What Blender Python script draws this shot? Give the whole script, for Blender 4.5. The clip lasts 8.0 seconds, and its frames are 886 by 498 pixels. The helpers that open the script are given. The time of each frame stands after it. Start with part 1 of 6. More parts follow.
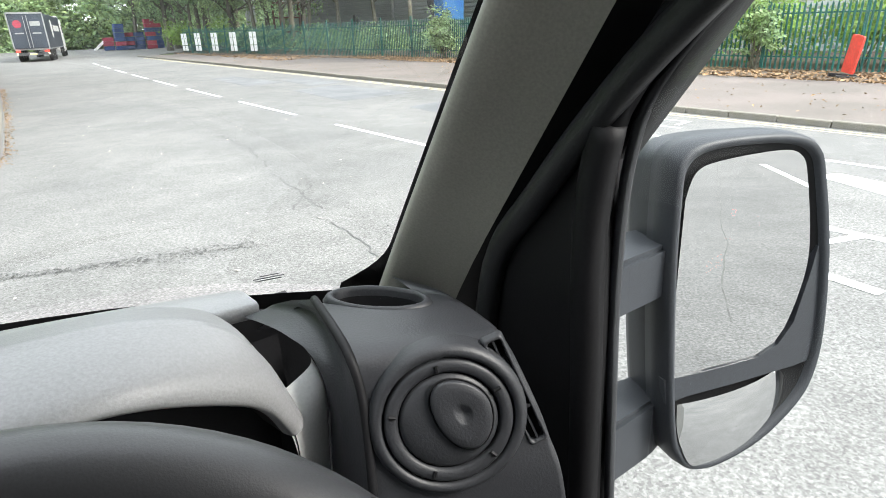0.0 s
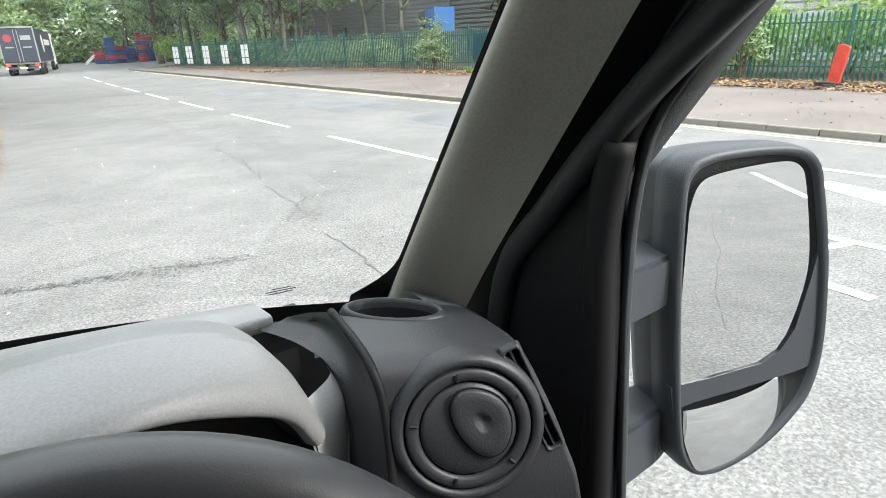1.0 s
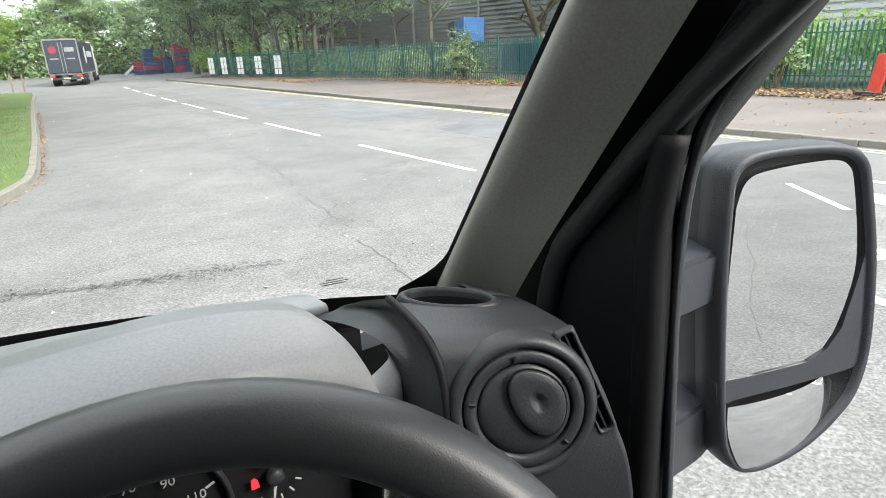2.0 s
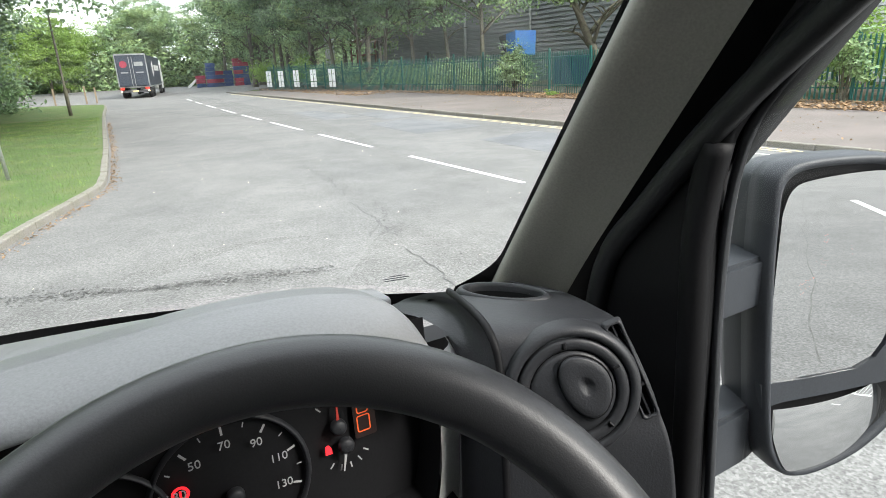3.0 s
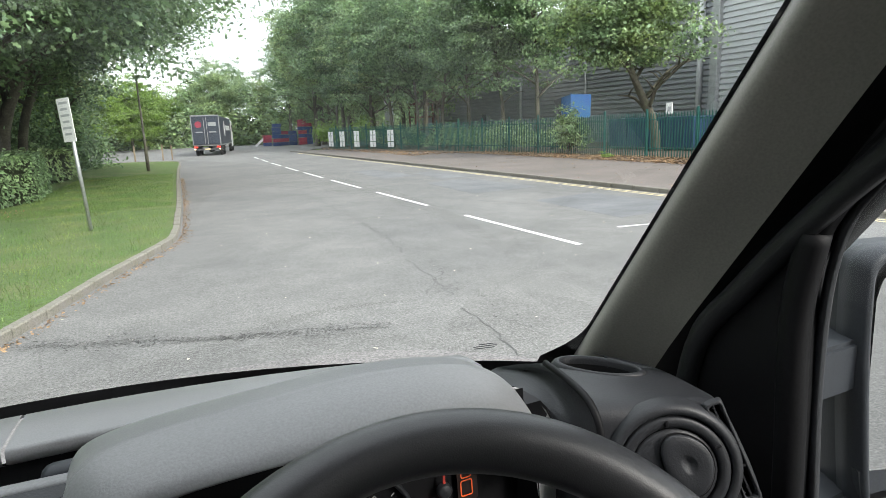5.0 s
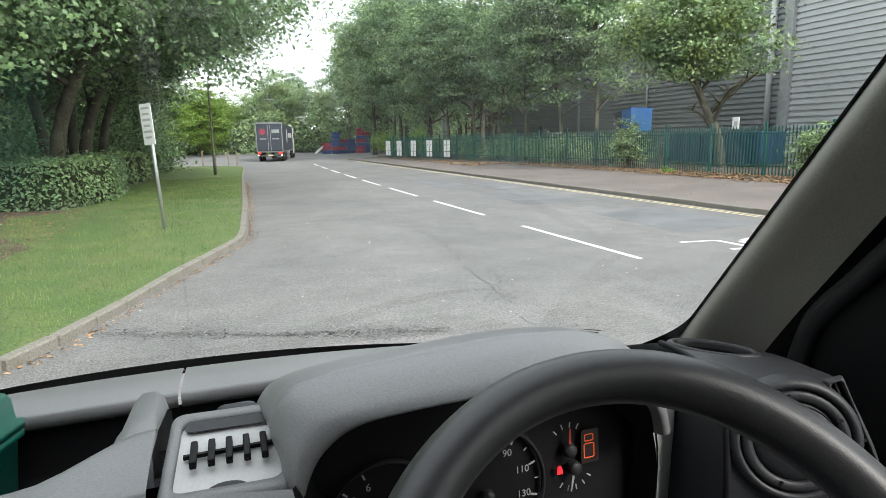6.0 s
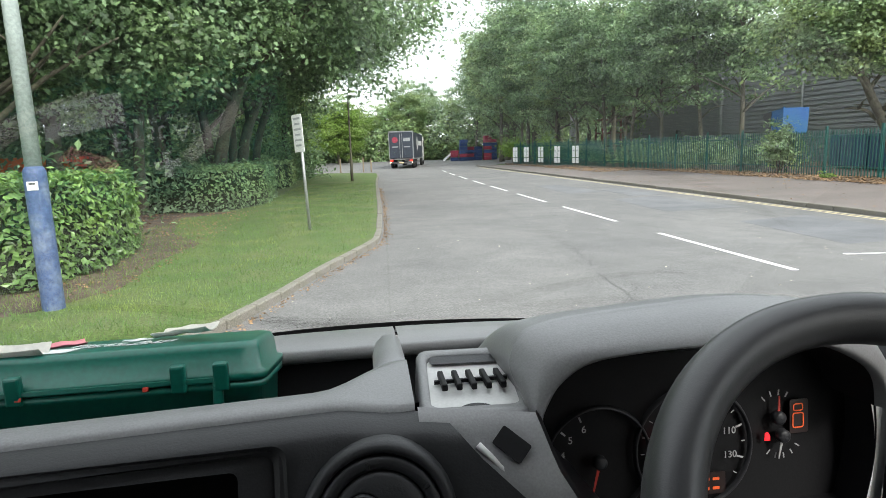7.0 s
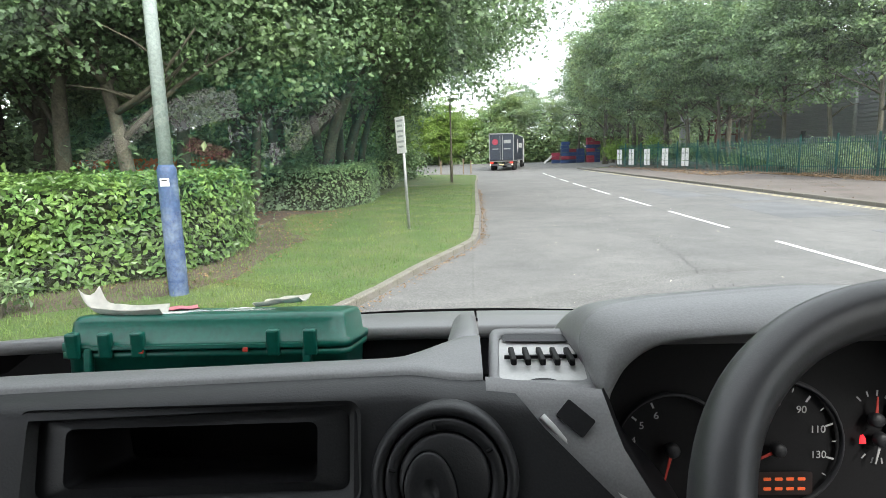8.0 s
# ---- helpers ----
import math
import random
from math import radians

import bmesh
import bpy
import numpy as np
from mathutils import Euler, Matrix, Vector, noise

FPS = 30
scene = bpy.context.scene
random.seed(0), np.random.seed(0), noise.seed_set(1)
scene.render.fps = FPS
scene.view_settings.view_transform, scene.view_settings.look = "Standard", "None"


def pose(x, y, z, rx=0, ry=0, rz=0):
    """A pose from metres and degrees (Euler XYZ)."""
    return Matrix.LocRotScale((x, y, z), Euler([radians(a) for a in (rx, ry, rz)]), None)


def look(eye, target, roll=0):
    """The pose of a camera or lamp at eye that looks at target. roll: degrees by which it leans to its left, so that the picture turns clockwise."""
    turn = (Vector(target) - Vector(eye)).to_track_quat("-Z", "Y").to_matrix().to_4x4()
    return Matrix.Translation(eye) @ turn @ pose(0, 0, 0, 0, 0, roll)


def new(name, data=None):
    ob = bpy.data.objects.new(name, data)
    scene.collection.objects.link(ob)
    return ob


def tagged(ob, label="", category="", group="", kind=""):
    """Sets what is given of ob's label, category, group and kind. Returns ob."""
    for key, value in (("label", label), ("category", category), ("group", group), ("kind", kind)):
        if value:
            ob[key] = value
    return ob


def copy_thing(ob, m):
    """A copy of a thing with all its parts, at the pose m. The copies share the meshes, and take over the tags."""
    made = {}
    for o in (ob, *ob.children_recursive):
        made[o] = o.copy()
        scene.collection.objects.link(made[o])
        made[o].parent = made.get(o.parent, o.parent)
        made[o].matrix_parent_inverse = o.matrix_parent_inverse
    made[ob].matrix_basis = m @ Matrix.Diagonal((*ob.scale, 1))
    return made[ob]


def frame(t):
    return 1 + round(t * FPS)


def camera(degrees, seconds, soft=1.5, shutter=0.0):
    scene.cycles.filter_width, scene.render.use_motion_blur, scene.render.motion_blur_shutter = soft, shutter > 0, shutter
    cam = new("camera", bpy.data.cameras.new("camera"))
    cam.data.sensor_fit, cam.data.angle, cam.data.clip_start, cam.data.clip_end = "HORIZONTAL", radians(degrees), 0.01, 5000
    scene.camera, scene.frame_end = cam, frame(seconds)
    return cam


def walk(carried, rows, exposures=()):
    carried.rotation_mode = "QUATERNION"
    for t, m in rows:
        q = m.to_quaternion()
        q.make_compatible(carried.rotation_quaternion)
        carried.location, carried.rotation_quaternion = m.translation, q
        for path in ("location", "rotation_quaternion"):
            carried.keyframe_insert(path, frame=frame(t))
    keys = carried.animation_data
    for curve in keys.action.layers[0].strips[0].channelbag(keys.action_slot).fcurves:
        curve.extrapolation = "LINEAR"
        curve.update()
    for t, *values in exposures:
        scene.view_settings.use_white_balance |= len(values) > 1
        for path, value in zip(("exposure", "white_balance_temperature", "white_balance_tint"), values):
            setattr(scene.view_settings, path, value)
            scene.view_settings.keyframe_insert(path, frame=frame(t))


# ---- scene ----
cam = camera(74.2, 8.0, 0.8)
PATH = [
    (0, (0.443, 0.311, 1.869), (1.558, 1.809, 1.154), -1.8),
    (0.5, (0.408, 0.332, 1.876), (1.545, 1.821, 1.175), -2.0),
    (1, (0.417, 0.314, 1.877), (1.56, 1.807, 1.194), -2.1),
    (1.5, (0.398, 0.315, 1.867), (1.53, 1.823, 1.201), -2.1),
    (3, (0.325, 0.261, 1.871), (1.278, 1.912, 1.266), -2.5),
    (3.5, (0.304, 0.236, 1.895), (1.254, 1.907, 1.343), -2.4),
    (4, (0.298, 0.221, 1.902), (1.255, 1.918, 1.45), -2.4),
    (4.5, (0.291, 0.226, 1.916), (1.212, 1.949, 1.487), -2.2),
    (5, (0.246, 0.248, 1.909), (1.077, 2.021, 1.5), -2.1),
    (5.2, (0.234, 0.27, 1.911), (1.013, 2.067, 1.505), -2.0),
    (6.3, (0.054, 0.188, 1.881), (0.657, 2.061, 1.525), -1.2),
    (6.5, (0.015, 0.175, 1.893), (0.537, 2.073, 1.542), -1.6),
    (7, (-0.017, 0.166, 1.848), (0.253, 2.119, 1.512), -1.7),
    (7.5, (0.016, 0.154, 1.835), (0.1, 2.126, 1.512), -1.8),
    (8, (0.007, 0.132, 1.824), (-0.054, 2.105, 1.505), -1.6),
]
walk(cam, [(t, look(eye, aim, lean)) for t, eye, aim, lean in PATH],
     [(0, 1.62), (1.5, 1.5), (3, 1.32), (4.5, 1.03), (6.5, 0.85), (8, 1.1)])

# ---- sky and light: bright overcast ----
world = bpy.data.worlds.new("sky")
scene.world = world
world.use_nodes = True
wn, wl = world.node_tree.nodes, world.node_tree.links
sky = wn.new("ShaderNodeTexSky")
sky.sky_type = "NISHITA"
sky.sun_disc = False
sky.sun_elevation = radians(40)
sky.sun_rotation = radians(150)
sky.air_density, sky.dust_density, sky.ozone_density = 1.0, 4.0, 0.6
veil = wn.new("ShaderNodeMix")
veil.data_type = "RGBA"
veil.inputs["Factor"].default_value = 0.72
veil.inputs["B"].default_value = (11.5, 12.0, 12.4, 1)
wl.new(sky.outputs["Color"], veil.inputs["A"])
wl.new(veil.outputs["Result"], wn["Background"].inputs["Color"])
wn["Background"].inputs["Strength"].default_value = 0.14
sun_data = bpy.data.lights.new("sun", "SUN")
sun_data.energy, sun_data.angle, sun_data.color = 2.4, radians(16), (1.0, 0.97, 0.92)
sun = new("sun", sun_data)
sun.matrix_world = look((0, 0, 50), (-0.38 * 50, 50 * 0.66, 50 - 50 * 0.65))


# ---- materials ----
def surface(name, colour, rough=0.6, metal=0.0, fine=60.0, coarse=3.0, vary=0.25, bump=0.15, depth=0.01, island=0.0,
            translucent=0.0, emit=0.0, other=None, spread=0.5, shine=0.5):
    """Colour with grain at two scales, relief, and another colour in patches."""
    m = bpy.data.materials.new(name)
    m.use_nodes = True
    n, l = m.node_tree.nodes, m.node_tree.links
    b = n["Principled BSDF"]
    b.inputs["Roughness"].default_value, b.inputs["Metallic"].default_value = rough, metal
    b.inputs["Specular IOR Level"].default_value = shine
    tc = n.new("ShaderNodeTexCoord")
    f, c = n.new("ShaderNodeTexNoise"), n.new("ShaderNodeTexNoise")
    f.inputs["Scale"].default_value, c.inputs["Scale"].default_value = fine, coarse
    f.inputs["Detail"].default_value, c.inputs["Detail"].default_value = 4, 5
    l.new(tc.outputs["Object"], f.inputs["Vector"]), l.new(tc.outputs["Object"], c.inputs["Vector"])
    mix = n.new("ShaderNodeMix")
    mix.data_type = "RGBA"
    mix.inputs["A"].default_value = (*colour, 1)
    mix.inputs["B"].default_value = (*(other or [x * (1 - vary) for x in colour]), 1)
    ramp = n.new("ShaderNodeMapRange")
    ramp.inputs["From Min"].default_value, ramp.inputs["From Max"].default_value = spread - 0.15, spread + 0.15
    l.new(c.outputs["Fac"], ramp.inputs["Value"]), l.new(ramp.outputs["Result"], mix.inputs["Factor"])
    grain = n.new("ShaderNodeHueSaturation")
    span = n.new("ShaderNodeMapRange")
    span.inputs["From Min"].default_value, span.inputs["From Max"].default_value = 0.3, 0.7
    span.inputs["To Min"].default_value, span.inputs["To Max"].default_value = 1 - vary, 1 + vary
    l.new(f.outputs["Fac"], span.inputs["Value"]), l.new(span.outputs["Result"], grain.inputs["Value"])
    l.new(mix.outputs["Result"], grain.inputs["Color"])
    out = grain.outputs["Color"]
    if island:
        geo, hue = n.new("ShaderNodeNewGeometry"), n.new("ShaderNodeHueSaturation")
        span2 = n.new("ShaderNodeMapRange")
        span2.inputs["To Min"].default_value, span2.inputs["To Max"].default_value = 1 - island, 1 + island
        l.new(geo.outputs["Random Per Island"], span2.inputs["Value"]), l.new(span2.outputs["Result"], hue.inputs["Value"])
        l.new(out, hue.inputs["Color"])
        out = hue.outputs["Color"]
    l.new(out, b.inputs["Base Color"])
    if bump:
        bp = n.new("ShaderNodeBump")
        bp.inputs["Strength"].default_value, bp.inputs["Distance"].default_value = bump, depth
        l.new(f.outputs["Fac"], bp.inputs["Height"]), l.new(bp.outputs["Normal"], b.inputs["Normal"])
    if translucent:
        tr, ms = n.new("ShaderNodeBsdfTranslucent"), n.new("ShaderNodeMixShader")
        l.new(out, tr.inputs["Color"])
        ms.inputs["Fac"].default_value = translucent
        l.new(b.outputs["BSDF"], ms.inputs[1]), l.new(tr.outputs["BSDF"], ms.inputs[2])
        l.new(ms.outputs["Shader"], n["Material Output"].inputs["Surface"])
    if emit:
        b.inputs["Emission Color"].default_value, b.inputs["Emission Strength"].default_value = (*colour, 1), emit
    return m


def pane(name, tint, ior=1.5, dust=0.0):
    """Clear glass: lets light straight through, mirrors by Fresnel, and carries a thin film of pale dust."""
    m = bpy.data.materials.new(name)
    m.use_nodes = True
    n, l = m.node_tree.nodes, m.node_tree.links
    tr, gl, fr, ms = (n.new("ShaderNode" + k) for k in ("BsdfTransparent", "BsdfGlossy", "Fresnel", "MixShader"))
    tr.inputs["Color"].default_value, gl.inputs["Roughness"].default_value, fr.inputs["IOR"].default_value = (*tint, 1), 0.0, ior
    l.new(fr.outputs["Fac"], ms.inputs["Fac"]), l.new(tr.outputs["BSDF"], ms.inputs[1]), l.new(gl.outputs["BSDF"], ms.inputs[2])
    last = ms.outputs["Shader"]
    if dust:
        df, md, nz, mr, tc = (n.new("ShaderNode" + k) for k in ("BsdfTranslucent", "MixShader", "TexNoise", "MapRange", "TexCoord"))
        df.inputs["Color"].default_value = (0.75, 0.76, 0.74, 1)
        nz.inputs["Scale"].default_value, nz.inputs["Detail"].default_value = 4.0, 6
        mr.inputs["To Min"].default_value, mr.inputs["To Max"].default_value = dust * 0.5, dust * 1.5
        l.new(tc.outputs["Object"], nz.inputs["Vector"]), l.new(nz.outputs["Fac"], mr.inputs["Value"]), l.new(mr.outputs["Result"], md.inputs["Fac"])
        l.new(last, md.inputs[1]), l.new(df.outputs["BSDF"], md.inputs[2])
        last = md.outputs["Shader"]
    l.new(last, n["Material Output"].inputs["Surface"])
    return m


def road_surface(name, colour, other):
    """Worn asphalt: pale and dark stone chips in a grey binder, with broad worn areas."""
    m = surface(name, colour, 0.85, fine=38, coarse=0.3, vary=0.30, bump=0.25, depth=0.006, other=other, spread=0.55)
    n, l = m.node_tree.nodes, m.node_tree.links
    b = n["Principled BSDF"]
    under = b.inputs["Base Color"].links[0].from_socket
    tc, chips, pick, mix = n.new("ShaderNodeTexCoord"), n.new("ShaderNodeTexVoronoi"), n.new("ShaderNodeMapRange"), n.new("ShaderNodeMix")
    worn, span = n.new("ShaderNodeTexNoise"), n.new("ShaderNodeMapRange")
    chips.inputs["Scale"].default_value = 75
    l.new(tc.outputs["Object"], chips.inputs["Vector"])
    tone = n.new("ShaderNodeSeparateColor")
    l.new(chips.outputs["Color"], tone.inputs["Color"])
    pick.inputs["To Min"].default_value, pick.inputs["To Max"].default_value = 0.72, 1.28
    l.new(tone.outputs["Red"], pick.inputs["Value"])
    worn.inputs["Scale"].default_value, worn.inputs["Detail"].default_value, worn.inputs["Roughness"].default_value = 1.3, 10, 0.78
    l.new(tc.outputs["Object"], worn.inputs["Vector"])
    span.inputs["From Min"].default_value, span.inputs["From Max"].default_value = 0.3, 0.7
    span.inputs["To Min"].default_value, span.inputs["To Max"].default_value = 0.74, 1.18
    l.new(worn.outputs["Fac"], span.inputs["Value"])
    both = n.new("ShaderNodeMath")
    both.operation = "MULTIPLY"
    l.new(pick.outputs["Result"], both.inputs[0]), l.new(span.outputs["Result"], both.inputs[1])
    mix.data_type, mix.blend_type = "RGBA", "MULTIPLY"
    mix.inputs["Factor"].default_value = 1.0
    l.new(under, mix.inputs["A"]), l.new(both.outputs["Value"], mix.inputs["B"])
    l.new(mix.outputs["Result"], b.inputs["Base Color"])
    return m


ASPHALT = road_surface("asphalt", (0.16, 0.157, 0.153), (0.115, 0.114, 0.113))
PATCH = surface("asphalt_patch", (0.15, 0.153, 0.162), 0.75, fine=50, coarse=0.8, vary=0.35, bump=0.4, depth=0.004)
TAR = surface("tar", (0.095, 0.094, 0.092), 0.7, fine=60, coarse=6, vary=0.4, bump=0.3)
FOOTWAY = surface("footway", (0.15, 0.125, 0.115), 0.85, fine=50, coarse=0.5, vary=0.3, bump=0.4, depth=0.005, other=(0.11, 0.095, 0.085), spread=0.5)
LITTER_SOIL = surface("leaf_litter_soil", (0.06, 0.042, 0.03), 0.95, fine=25, coarse=1.5, vary=0.5, bump=1, depth=0.02, other=(0.11, 0.08, 0.055))
KERB = surface("kerb_stone", (0.2, 0.185, 0.165), 0.9, fine=45, coarse=3, vary=0.3, bump=0.4, depth=0.006, other=(0.17, 0.16, 0.13))
GRASS_SOIL = surface("turf", (0.065, 0.115, 0.022), 0.95, fine=30, coarse=0.9, vary=0.4, bump=1, depth=0.02, other=(0.12, 0.14, 0.045), spread=0.58)
BLADE = surface("grass_blade", (0.11, 0.205, 0.05), 0.7, fine=3, coarse=0.8, vary=0.3, bump=0, island=0.35, translucent=0.3, other=(0.24, 0.28, 0.08), spread=0.57)
EARTH = surface("earth", (0.10, 0.09, 0.05), 0.95, fine=8, coarse=0.4, vary=0.4, bump=1, depth=0.03, other=(0.09, 0.14, 0.035))
PAINT = surface("road_paint", (0.74, 0.74, 0.72), 0.7, fine=50, coarse=5, vary=0.12, bump=0.3, depth=0.003, other=(0.55, 0.55, 0.53), spread=0.62)
YELLOW = surface("yellow_paint", (0.68, 0.56, 0.30), 0.7, fine=50, coarse=3, vary=0.15, bump=0.3, other=(0.45, 0.40, 0.28), spread=0.6)
LEAF = surface("leaf", (0.23, 0.335, 0.18), 0.45, fine=4, coarse=0.5, vary=0.25, bump=0, island=0.65, translucent=0.38, other=(0.30, 0.38, 0.14), spread=0.55)
LEAF_DARK = surface("leaf_dark", (0.15, 0.235, 0.135), 0.45, fine=4, coarse=0.5, vary=0.25, bump=0, island=0.55, translucent=0.38, other=(0.2, 0.3, 0.13))
LEAF_LIGHT = surface("leaf_light", (0.19, 0.31, 0.06), 0.5, fine=4, coarse=0.6, vary=0.25, bump=0, island=0.35, translucent=0.4, other=(0.2, 0.3, 0.06))
LAUREL = surface("laurel_leaf", (0.115, 0.215, 0.06), 0.32, fine=5, coarse=2, vary=0.25, bump=0, island=0.5, translucent=0.25, other=(0.18, 0.29, 0.07), spread=0.55)
HEDGE_SHADE = surface("hedge_inner_shade", (0.03, 0.04, 0.015), 0.95, fine=30, coarse=4, vary=0.4, bump=1, depth=0.03)
BARK = surface("bark", (0.08, 0.07, 0.055), 0.9, fine=18, coarse=3, vary=0.35, bump=1, depth=0.02, other=(0.12, 0.115, 0.08))
FENCE_GREEN = surface("fence_green", (0.012, 0.10, 0.085), 0.45, fine=40, coarse=2, vary=0.25, bump=0.1)
CLAD = surface("clad_steel", (0.30, 0.31, 0.33), 0.45, metal=0.3, fine=20, coarse=0.3, vary=0.1, bump=0.05)
CLAD_LIGHT = surface("clad_steel_light", (0.5, 0.51, 0.52), 0.45, metal=0.2, fine=20, coarse=0.3, vary=0.1, bump=0.05)
GALV = surface("galvanised", (0.42, 0.43, 0.43), 0.45, metal=0.6, fine=30, coarse=4, vary=0.2, bump=0.1)
RUST = surface("rust_red_steel", (0.14, 0.045, 0.035), 0.7, fine=20, coarse=2, vary=0.3, bump=0.2)
BLUE = surface("blue_steel", (0.02, 0.10, 0.33), 0.5, fine=15, coarse=1, vary=0.25, bump=0.1, other=(0.03, 0.13, 0.30))
NAVY = surface("navy_steel", (0.015, 0.05, 0.11), 0.5, fine=15, coarse=1, vary=0.25, bump=0.1)
WHITE = surface("white_board", (0.8, 0.8, 0.79), 0.5, fine=30, coarse=3, vary=0.06, bump=0.05)
INK = surface("dark_ink", (0.05, 0.05, 0.055), 0.6, fine=30, coarse=3, vary=0.1, bump=0)
SIGN_INK = surface("grey_ink", (0.42, 0.44, 0.44), 0.6, fine=30, coarse=3, vary=0.1, bump=0)
POLE_GREY = surface("pole_paint", (0.36, 0.42, 0.40), 0.5, fine=30, coarse=2, vary=0.2, bump=0.15, other=(0.28, 0.33, 0.31))
POLE_BLUE = surface("pole_blue_paint", (0.055, 0.09, 0.19), 0.55, fine=25, coarse=6, vary=0.25, bump=0.3, other=(0.16, 0.20, 0.27), spread=0.6)
RED = surface("red_plastic", (0.62, 0.055, 0.035), 0.5, fine=20, coarse=3, vary=0.2, bump=0.1)
RUBBER = surface("rubber", (0.02, 0.02, 0.021), 0.75, fine=60, coarse=5, vary=0.3, bump=0.2, depth=0.002)
TRUCK_NAVY = surface("curtain_navy", (0.035, 0.045, 0.065), 0.5, fine=6, coarse=0.5, vary=0.2, bump=0.2, depth=0.03)
TRUCK_WHITE = surface("truck_white", (0.75, 0.75, 0.75), 0.35, fine=5, coarse=0.5, vary=0.06, bump=0)
TAIL = surface("tail_lamp", (0.6, 0.03, 0.02), 0.3, fine=40, coarse=5, vary=0.1, bump=0, emit=1.5)
LAMP_WARM = surface("lamp_lit", (1.0, 0.75, 0.45), 0.3, fine=40, coarse=5, vary=0.1, bump=0, emit=3.0)
ORANGE = surface("orange_paint", (0.62, 0.13, 0.025), 0.5, fine=10, coarse=1, vary=0.2, bump=0.1)
CRATE_BLUE = surface("crate_blue", (0.03, 0.07, 0.2), 0.6, fine=10, coarse=1, vary=0.3, bump=0.1)
CRATE_RED = surface("crate_red", (0.33, 0.04, 0.07), 0.6, fine=10, coarse=1, vary=0.3, bump=0.1)
WOOD = surface("weathered_wood", (0.26, 0.2, 0.14), 0.85, fine=15, coarse=2, vary=0.3, bump=0.3)
# inside the cab
DASH = surface("dash_plastic", (0.195, 0.195, 0.198), 0.4, fine=420, coarse=4, vary=0.1, bump=0.22, depth=0.0012)
DASH_DARK = surface("dash_plastic_dark", (0.022, 0.023, 0.026), 0.48, shine=0.35, fine=420, coarse=4, vary=0.12, bump=0.3, depth=0.0012)
FASCIA = surface("fascia_plastic", (0.021, 0.0215, 0.023), 0.45, shine=0.3, fine=420, coarse=4, vary=0.12, bump=0.25, depth=0.0012)
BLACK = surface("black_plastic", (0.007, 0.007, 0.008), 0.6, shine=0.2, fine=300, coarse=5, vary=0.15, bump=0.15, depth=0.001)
TRIM = surface("pillar_trim", (0.23, 0.22, 0.195), 0.6, fine=350, coarse=5, vary=0.1, bump=0.2, depth=0.001)
TRIM_SILVER = surface("silver_trim", (0.55, 0.55, 0.54), 0.5, fine=300, coarse=5, vary=0.06, bump=0.1, depth=0.001)
LEATHERETTE = surface("wheel_rim_skin", (0.032, 0.032, 0.034), 0.4, fine=900, coarse=6, vary=0.12, bump=0.18, depth=0.0008)
MIRROR_SHELL = surface("mirror_shell_plastic", (0.028, 0.031, 0.037), 0.5, shine=0.35, fine=350, coarse=5, vary=0.15, bump=0.2, depth=0.001)
GLASS_MIRROR = surface("mirror_silver", (0.56, 0.565, 0.57), 0.0, metal=1.0, vary=0.0, bump=0)
DIAL = surface("dial_face", (0.008, 0.008, 0.009), 0.6, shine=0.1, vary=0.1, bump=0)
DIAL_MARK = surface("dial_mark", (0.34, 0.34, 0.34), 0.6, vary=0.05, bump=0, emit=0.02)
NEEDLE = surface("needle_red", (0.35, 0.03, 0.02), 0.5, vary=0.1, bump=0, emit=0.05)
WARN = surface("warning_red", (0.9, 0.02, 0.03), 0.5, vary=0.0, bump=0, emit=0.5)
AMBER = surface("display_amber", (0.85, 0.13, 0.03), 0.5, vary=0.0, bump=0, emit=0.05)
DISPLAY = surface("display_back", (0.018, 0.009, 0.008), 0.4, vary=0.1, bump=0)
AID_GREEN = surface("first_aid_green", (0.004, 0.115, 0.082), 0.32, fine=150, coarse=6, vary=0.12, bump=0.08, depth=0.001)
PAPER = surface("crumpled_paper", (0.72, 0.69, 0.62), 0.8, fine=60, coarse=12, vary=0.12, bump=0.5, depth=0.004)
PINK = surface("pink_paper", (0.7, 0.25, 0.28), 0.8, fine=60, coarse=12, vary=0.12, bump=0.3, depth=0.003)
LINING = surface("roof_lining", (0.16, 0.16, 0.155), 0.95, fine=120, coarse=5, vary=0.1, bump=0.3, depth=0.002)
GLASS = pane("windscreen_glass", (0.94, 0.965, 0.95), 1.85, 0.002)
SIDE_GLASS = pane("side_glass", (0.93, 0.96, 0.95), 1.45)


# ---- mesh tools ----
def part(name, bm, material, parent=None, label="", smooth=False):
    """One bmesh as one mesh object under its parent."""
    me = bpy.data.meshes.new(name)
    if smooth:
        for f in bm.faces:
            f.smooth = True
    bm.to_mesh(me)
    bm.free()
    me.materials.append(material)
    ob = new(name, me)
    ob.parent = parent
    if label:
        ob["label"] = label
    return ob


def thing(name, label, category, group="", kind="", at=(0, 0, 0)):
    ob = new(name)
    ob.empty_display_size = 0.05
    ob.location = at
    return tagged(ob, label, category, group, kind)


def setting(name, bm, material, label="", smooth=False):
    return tagged(part(name, bm, material, None, label, smooth), label, name.split("_")[0], "", "structure")


